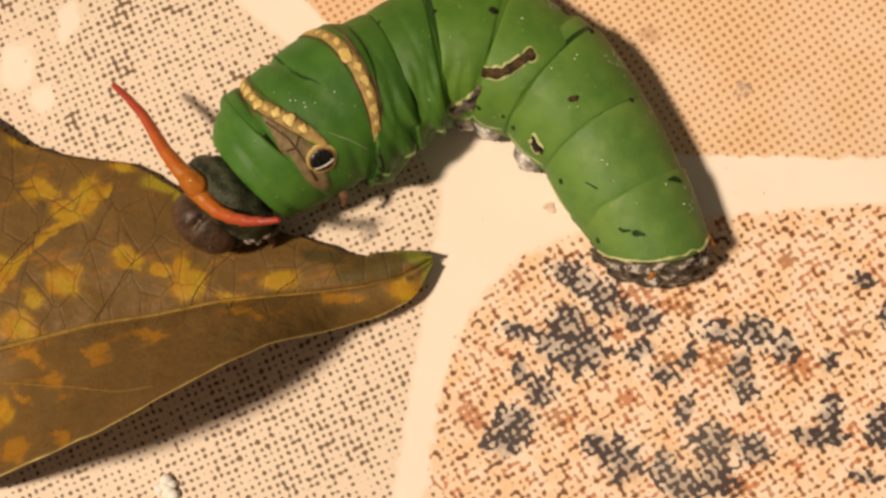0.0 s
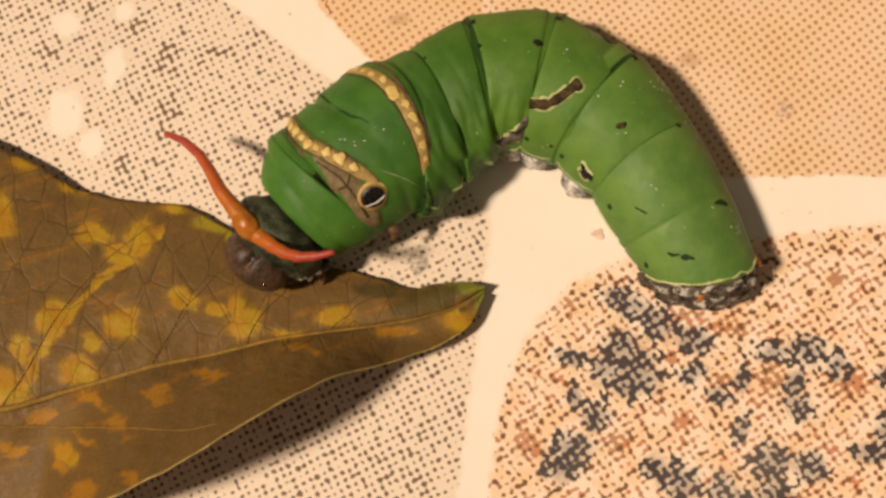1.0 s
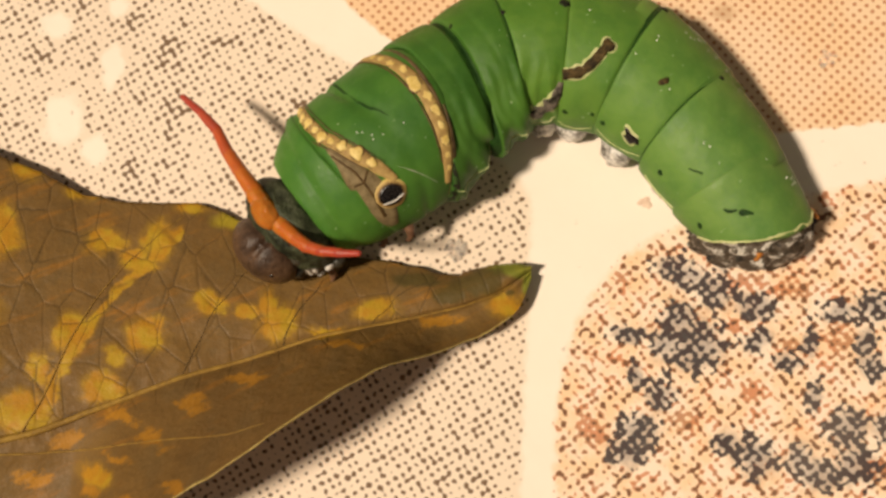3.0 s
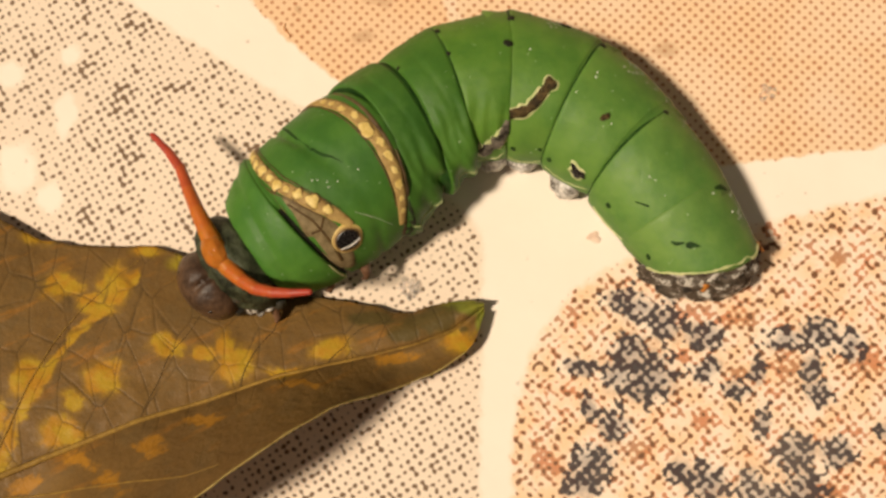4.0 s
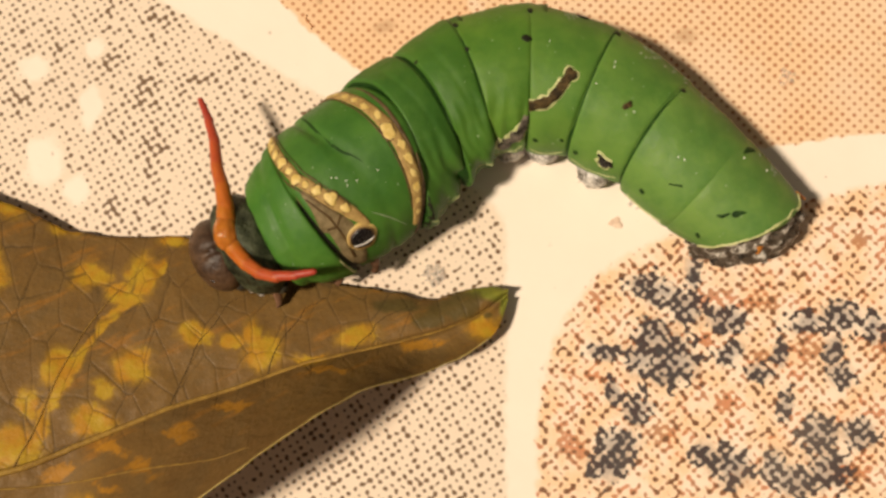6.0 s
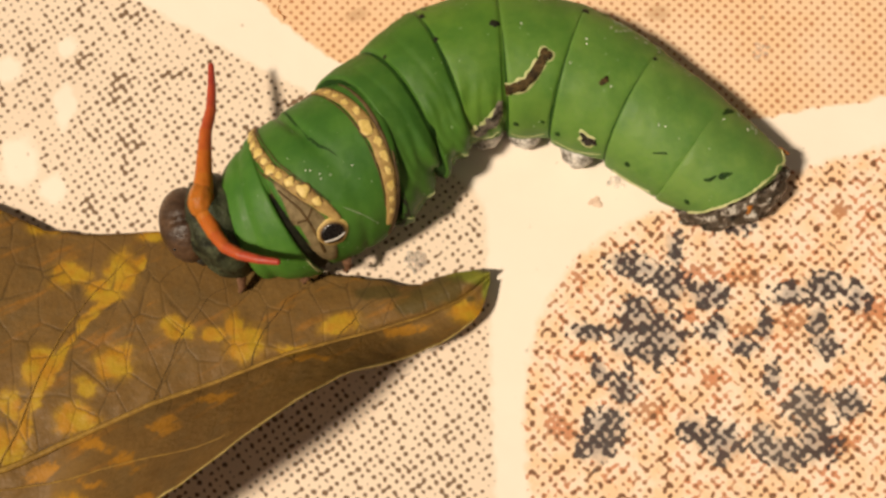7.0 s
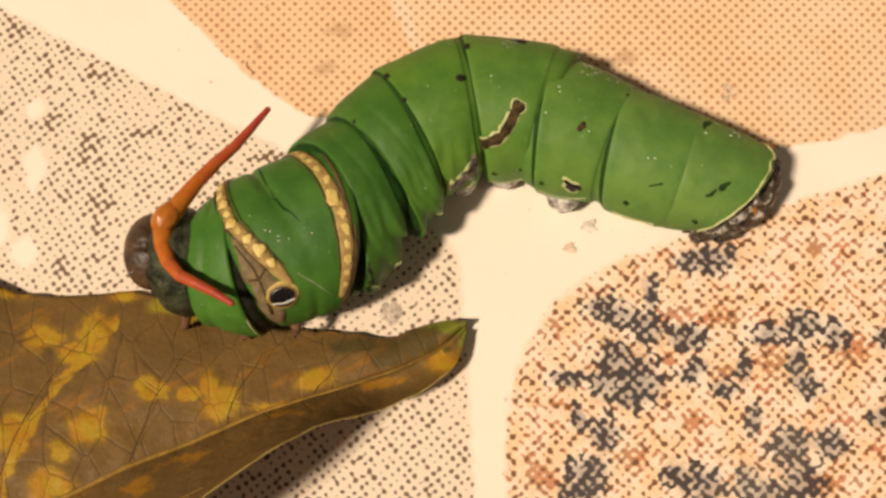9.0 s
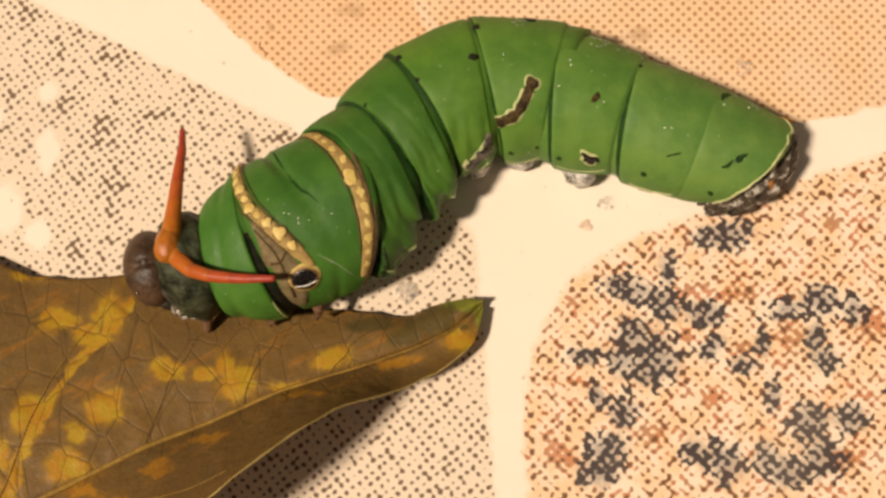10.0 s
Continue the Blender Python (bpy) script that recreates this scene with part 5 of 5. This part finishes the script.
    walk(horn_a[3], [
        (0, at(-21.03, 14.54, 6.49, 0, 12.34, 133.99)),
        (0.5, at(-20.97, 14.58, 6.49, 0, 12.34, 133.84)),
        (1, at(-20.71, 14.78, 6.6, 0, 13.14, 132.71)),
        (1.5, at(-20.91, 14.83, 6.52, 0, 11.87, 130.18)),
        (2, at(-21.09, 14.82, 6.46, 0, 10.65, 127.75)),
        (3.5, at(-20.64, 16.66, 6.5, 0, 11.22, 116.04)),
        (4, at(-20.25, 16.75, 6.52, 0, 12.44, 114.44)),
        (4.5, at(-19.86, 16.85, 6.54, 0, 13.76, 112.27)),
        (5, at(-19.31, 17.36, 6.55, 0, 13.06, 103.36)),
        (6.5, at(-19.89, 18.47, 6.5, 0, 13.36, 97.47)),
        (7, at(-18.2, 19.63, 6.48, 0, 12.54, 79.46)),
        (7.5, at(-16.45, 20.83, 6.45, 0, 10.92, 65.09)),
        (8, at(-15.5, 20.92, 6.45, 0, 10.92, 56.87)),
        (8.5, at(-14.55, 21.02, 6.45, 0, 10.7, 48.85)),
        (9, at(-14.35, 20.87, 6.39, 0, 11.68, 42.77)),
        (9.5, at(-17.95, 19.19, 6.48, 0, 12.96, 70.36)),
        (10, at(-19.24, 18.34, 6.71, 0, 14.08, 83.41)),
    ])
    walk(horn_a[4], [
        (0, at(-22.36, 15.58, 6.19, 0, 11.04, 142.89)),
        (0.5, at(-22.3, 15.62, 6.19, 0, 11.04, 142.8)),
        (1, at(-22.07, 15.69, 6.24, 0, 13.14, 147.23)),
        (1.5, at(-22.25, 15.82, 6.2, 0, 11.51, 144.54)),
        (2, at(-22.41, 15.87, 6.17, 0, 10.05, 142.15)),
        (3.5, at(-21.79, 17.98, 6.19, 0, 10.03, 130.91)),
        (4, at(-21.25, 18.06, 6.19, 0, 11.06, 127.57)),
        (4.5, at(-20.72, 18.13, 6.21, 0, 12.33, 123.76)),
        (5, at(-19.93, 18.81, 6.21, 0, 12.11, 113.05)),
        (6.5, at(-20.39, 20.08, 6.18, 0, 10.64, 107.32)),
        (7, at(-18.19, 21.29, 6.18, 0, 10.3, 89.53)),
        (7.5, at(-15.96, 22.54, 6.17, 0, 9.15, 74.11)),
        (8, at(-14.74, 22.45, 6.17, 0, 9.48, 63.58)),
        (8.5, at(-13.52, 22.38, 6.17, 0, 9.47, 52.79)),
        (9, at(-13.19, 22.16, 6.14, 0, 8.33, 47.95)),
        (9.5, at(-17.38, 20.45, 6.19, 0, 12.11, 65.37)),
        (10, at(-19.11, 19.67, 6.3, 0, 16.93, 84.44)),
    ])
    walk(horn_a[5], [
        (0, at(-23.78, 16.53, 5.9, 0, 10.29, 147.2)),
        (0.5, at(-23.71, 16.56, 5.9, 0, 10.29, 147.14)),
        (1, at(-23.62, 16.23, 5.9, 0, 12.44, 162.22)),
        (1.5, at(-23.73, 16.56, 5.9, 0, 10.9, 154.05)),
        (2, at(-23.84, 16.79, 5.9, 0, 9.57, 147.75)),
        (3.5, at(-23.1, 19.15, 5.9, 0, 9.23, 138.05)),
        (4, at(-22.42, 19.23, 5.9, 0, 10.1, 134.72)),
        (4.5, at(-21.74, 19.31, 5.9, 0, 11.11, 130.68)),
        (5, at(-20.72, 20.2, 5.9, 0, 11, 119.72)),
        (6.5, at(-21.01, 21.65, 5.9, 0, 9.43, 111.59)),
        (7, at(-18.29, 22.96, 5.9, 0, 9.36, 93.33)),
        (7.5, at(-15.56, 24.27, 5.9, 0, 8.51, 76.93)),
        (8, at(-14.04, 24.02, 5.9, 0, 8.9, 65.84)),
        (8.5, at(-12.52, 23.77, 5.9, 0, 8.96, 54.14)),
        (9, at(-12.05, 23.46, 5.9, 0, 7.73, 48.72)),
        (9.5, at(-16.74, 21.69, 5.9, 0, 11.64, 62.82)),
        (10, at(-19.14, 21.02, 5.9, 0, 16.59, 91.28)),
    ])
    walk(horn_b[0], [
        (0, at(-15.06, 8.98, 7.62, 0, -15.2, -35.79)),
        (0.5, at(-15.04, 9.05, 7.62, 0, -15.2, -35.88)),
        (1, at(-15.12, 9.22, 7.74, 0, -21.16, -25.22)),
        (1.5, at(-15.27, 9.28, 7.77, 0, -22.6, -31.11)),
        (2, at(-15.37, 9.21, 7.79, 0, -23.89, -37.7)),
        (3.5, at(-16.16, 9.6, 7.7, 0, -18.57, -43.83)),
        (4, at(-16.4, 9.7, 7.7, 0, -18.01, -47.44)),
        (4.5, at(-16.65, 9.79, 7.7, 0, -17.43, -50.8)),
        (5, at(-17.24, 9.9, 7.68, 0, -16.61, -57.95)),
        (6.5, at(-17.97, 10.69, 7.72, 0, -18.37, -56.06)),
        (7, at(-18.26, 11.71, 7.72, 0, -18.11, -65.68)),
        (7.5, at(-18.54, 12.7, 7.72, 0, -17.42, -74.75)),
        (8, at(-18.75, 13.3, 7.74, 0, -17.53, -80.11)),
        (8.5, at(-18.96, 13.91, 7.75, 0, -17.5, -85.44)),
        (9, at(-19.22, 14.07, 7.74, 0, -17.49, -89.61)),
        (9.5, at(-19.17, 12.64, 7.74, 0, -20.3, -72.51)),
        (10, at(-19.38, 11.69, 7.76, 0, -18.13, -60.64)),
    ])
    walk(horn_b[1], [
        (0, at(-14, 8.33, 8, 0, -17.8, -29.29)),
        (0.5, at(-13.98, 8.4, 8, 0, -17.8, -29.34)),
        (1, at(-14.08, 8.67, 8.22, 0, -23.41, -25.88)),
        (1.5, at(-14.29, 8.63, 8.25, 0, -23.71, -31.83)),
        (2, at(-14.46, 8.47, 8.27, 0, -23.61, -37.6)),
        (3.5, at(-15.25, 8.85, 8.14, 0, -20.38, -39.6)),
        (4, at(-15.47, 8.91, 8.13, 0, -19.52, -40.37)),
        (4.5, at(-15.69, 8.96, 8.13, 0, -18.73, -41.06)),
        (5, at(-16.36, 9, 8.1, 0, -18.49, -45.59)),
        (6.5, at(-17.2, 9.71, 8.17, 0, -19.69, -51.86)),
        (7, at(-17.64, 10.59, 8.16, 0, -19.19, -60.81)),
        (7.5, at(-18.05, 11.45, 8.17, 0, -18.36, -69)),
        (8, at(-18.25, 12.03, 8.2, 0, -18.68, -68.9)),
        (8.5, at(-18.45, 12.61, 8.23, 0, -19, -68.3)),
        (9, at(-18.76, 12.79, 8.21, 0, -19.01, -70.3)),
        (9.5, at(-18.43, 11.73, 8.19, 0, -21.03, -50.8)),
        (10, at(-18.38, 10.74, 8.31, 0, -21.85, -43.64)),
    ])
    walk(horn_b[2], [
        (0, at(-12.86, 8.02, 8.49, 0, -23.06, -12.51)),
        (0.5, at(-12.84, 8.09, 8.49, 0, -23.06, -12.49)),
        (1, at(-13.01, 8.22, 8.72, 0, -24.12, -19.66)),
        (1.5, at(-13.25, 8.13, 8.74, 0, -24.01, -23.54)),
        (2, at(-13.45, 7.9, 8.76, 0, -23.87, -27.28)),
        (3.5, at(-14.26, 8.23, 8.61, 0, -21.95, -32.14)),
        (4, at(-14.43, 8.3, 8.6, 0, -20.93, -30.32)),
        (4.5, at(-14.59, 8.36, 8.59, 0, -19.95, -28.58)),
        (5, at(-15.27, 8.39, 8.55, 0, -19.88, -29.37)),
        (6.5, at(-16.27, 8.89, 8.64, 0, -21.17, -41.42)),
        (7, at(-16.85, 9.62, 8.63, 0, -20.33, -51.21)),
        (7.5, at(-17.37, 10.3, 8.63, 0, -19.19, -59.23)),
        (8, at(-17.46, 10.92, 8.67, 0, -19.13, -54.24)),
        (8.5, at(-17.54, 11.56, 8.7, 0, -18.9, -49.16)),
        (9, at(-17.89, 11.73, 8.67, 0, -18.75, -50.38)),
        (9.5, at(-17.44, 11.07, 8.63, 0, -20.34, -33.9)),
        (10, at(-17.1, 10.19, 8.79, 0, -18.9, -23.38)),
    ])
    walk(horn_b[3], [
        (0, at(-11.71, 7.9, 9.01, 0, -24.98, -2.11)),
        (0.5, at(-11.7, 7.98, 9.01, 0, -24.98, -2.06)),
        (1, at(-11.88, 8.02, 9.18, 0, -22.07, -7.2)),
        (1.5, at(-12.13, 7.92, 9.2, 0, -22.37, -8.45)),
        (2, at(-12.33, 7.67, 9.23, 0, -22.61, -9.62)),
        (3.5, at(-13.14, 7.87, 9.07, 0, -21.48, -17.86)),
        (4, at(-13.26, 8.02, 9.08, 0, -21.82, -13.16)),
        (4.5, at(-13.36, 8.18, 9.09, 0, -22, -8.22)),
        (5, at(-14.07, 8.1, 9.04, 0, -21.63, -13.39)),
        (6.5, at(-15.09, 8.53, 9.12, 0, -20.99, -16.92)),
        (7, at(-15.75, 9, 9.1, 0, -20.42, -29.4)),
        (7.5, at(-16.35, 9.45, 9.1, 0, -19.15, -39.78)),
        (8, at(-16.33, 10.15, 9.12, 0, -18.17, -34.47)),
        (8.5, at(-16.31, 10.85, 9.14, 0, -17.14, -29.92)),
        (9, at(-16.69, 11.03, 9.1, 0, -17.07, -30.42)),
        (9.5, at(-16.33, 10.66, 9.08, 0, -20.6, -20.5)),
        (10, at(-15.7, 9.86, 9.17, 0, -14.7, -13.2)),
    ])
    walk(horn_b[4], [
        (0, at(-10.55, 7.95, 9.46, 0, -21.39, 6.47)),
        (0.5, at(-10.54, 8.04, 9.46, 0, -21.39, 6.52)),
        (1, at(-10.72, 8.17, 9.52, 0, -16.67, 9.1)),
        (1.5, at(-10.97, 8.06, 9.53, 0, -16, 8.8)),
        (2, at(-11.17, 7.8, 9.54, 0, -15.35, 8.33)),
        (3.5, at(-11.97, 7.66, 9.47, 0, -18.48, -10.19)),
        (4, at(-12.03, 7.94, 9.48, 0, -18.09, -3.64)),
        (4.5, at(-12.08, 8.24, 9.49, 0, -17.41, 2.68)),
        (5, at(-12.81, 8.1, 9.47, 0, -18.64, -0.21)),
        (6.5, at(-13.82, 8.46, 9.5, 0, -16.65, -3.32)),
        (7, at(-14.53, 8.6, 9.49, 0, -16.88, -18.19)),
        (7.5, at(-15.19, 8.74, 9.48, 0, -15.95, -31.58)),
        (8, at(-15.12, 9.44, 9.49, 0, -14.93, -30.19)),
        (8.5, at(-15.06, 10.15, 9.5, 0, -14.04, -29.26)),
        (9, at(-15.5, 10.3, 9.47, 0, -15.02, -31.65)),
        (9.5, at(-15.17, 10.35, 9.47, 0, -18.04, -14.61)),
        (10, at(-14.27, 9.62, 9.5, 0, -13.03, -9.39)),
    ])
    walk(horn_b[5], [
        (0, at(-9.38, 8.13, 9.8, 0, -15.9, 11.02)),
        (0.5, at(-9.37, 8.22, 9.8, 0, -15.9, 11.08)),
        (1, at(-9.59, 8.49, 9.8, 0, -13.16, 17.72)),
        (1.5, at(-9.83, 8.35, 9.8, 0, -12.67, 16.32)),
        (2, at(-10.03, 8.07, 9.8, 0, -12.2, 15.04)),
        (3.5, at(-10.75, 7.56, 9.8, 0, -15.14, -4.79)),
        (4, at(-10.77, 7.99, 9.8, 0, -14.25, 1.91)),
        (4.5, at(-10.79, 8.42, 9.8, 0, -13.32, 7.78)),
        (5, at(-11.54, 8.29, 9.8, 0, -14.49, 8.56)),
        (6.5, at(-12.53, 8.57, 9.8, 0, -13.09, 4.76)),
        (7, at(-13.24, 8.34, 9.8, 0, -13.5, -11.09)),
        (7.5, at(-13.96, 8.12, 9.8, 0, -12.93, -26.64)),
        (8, at(-13.87, 8.78, 9.8, 0, -12.29, -28.1)),
        (8.5, at(-13.79, 9.44, 9.8, 0, -11.7, -29.44)),
        (9, at(-14.35, 9.48, 9.8, 0, -13.01, -35.43)),
        (9.5, at(-13.97, 10.12, 9.8, 0, -15.17, -10.96)),
        (10, at(-12.82, 9.47, 9.8, 0, -11.52, -6.07)),
    ])


motions()
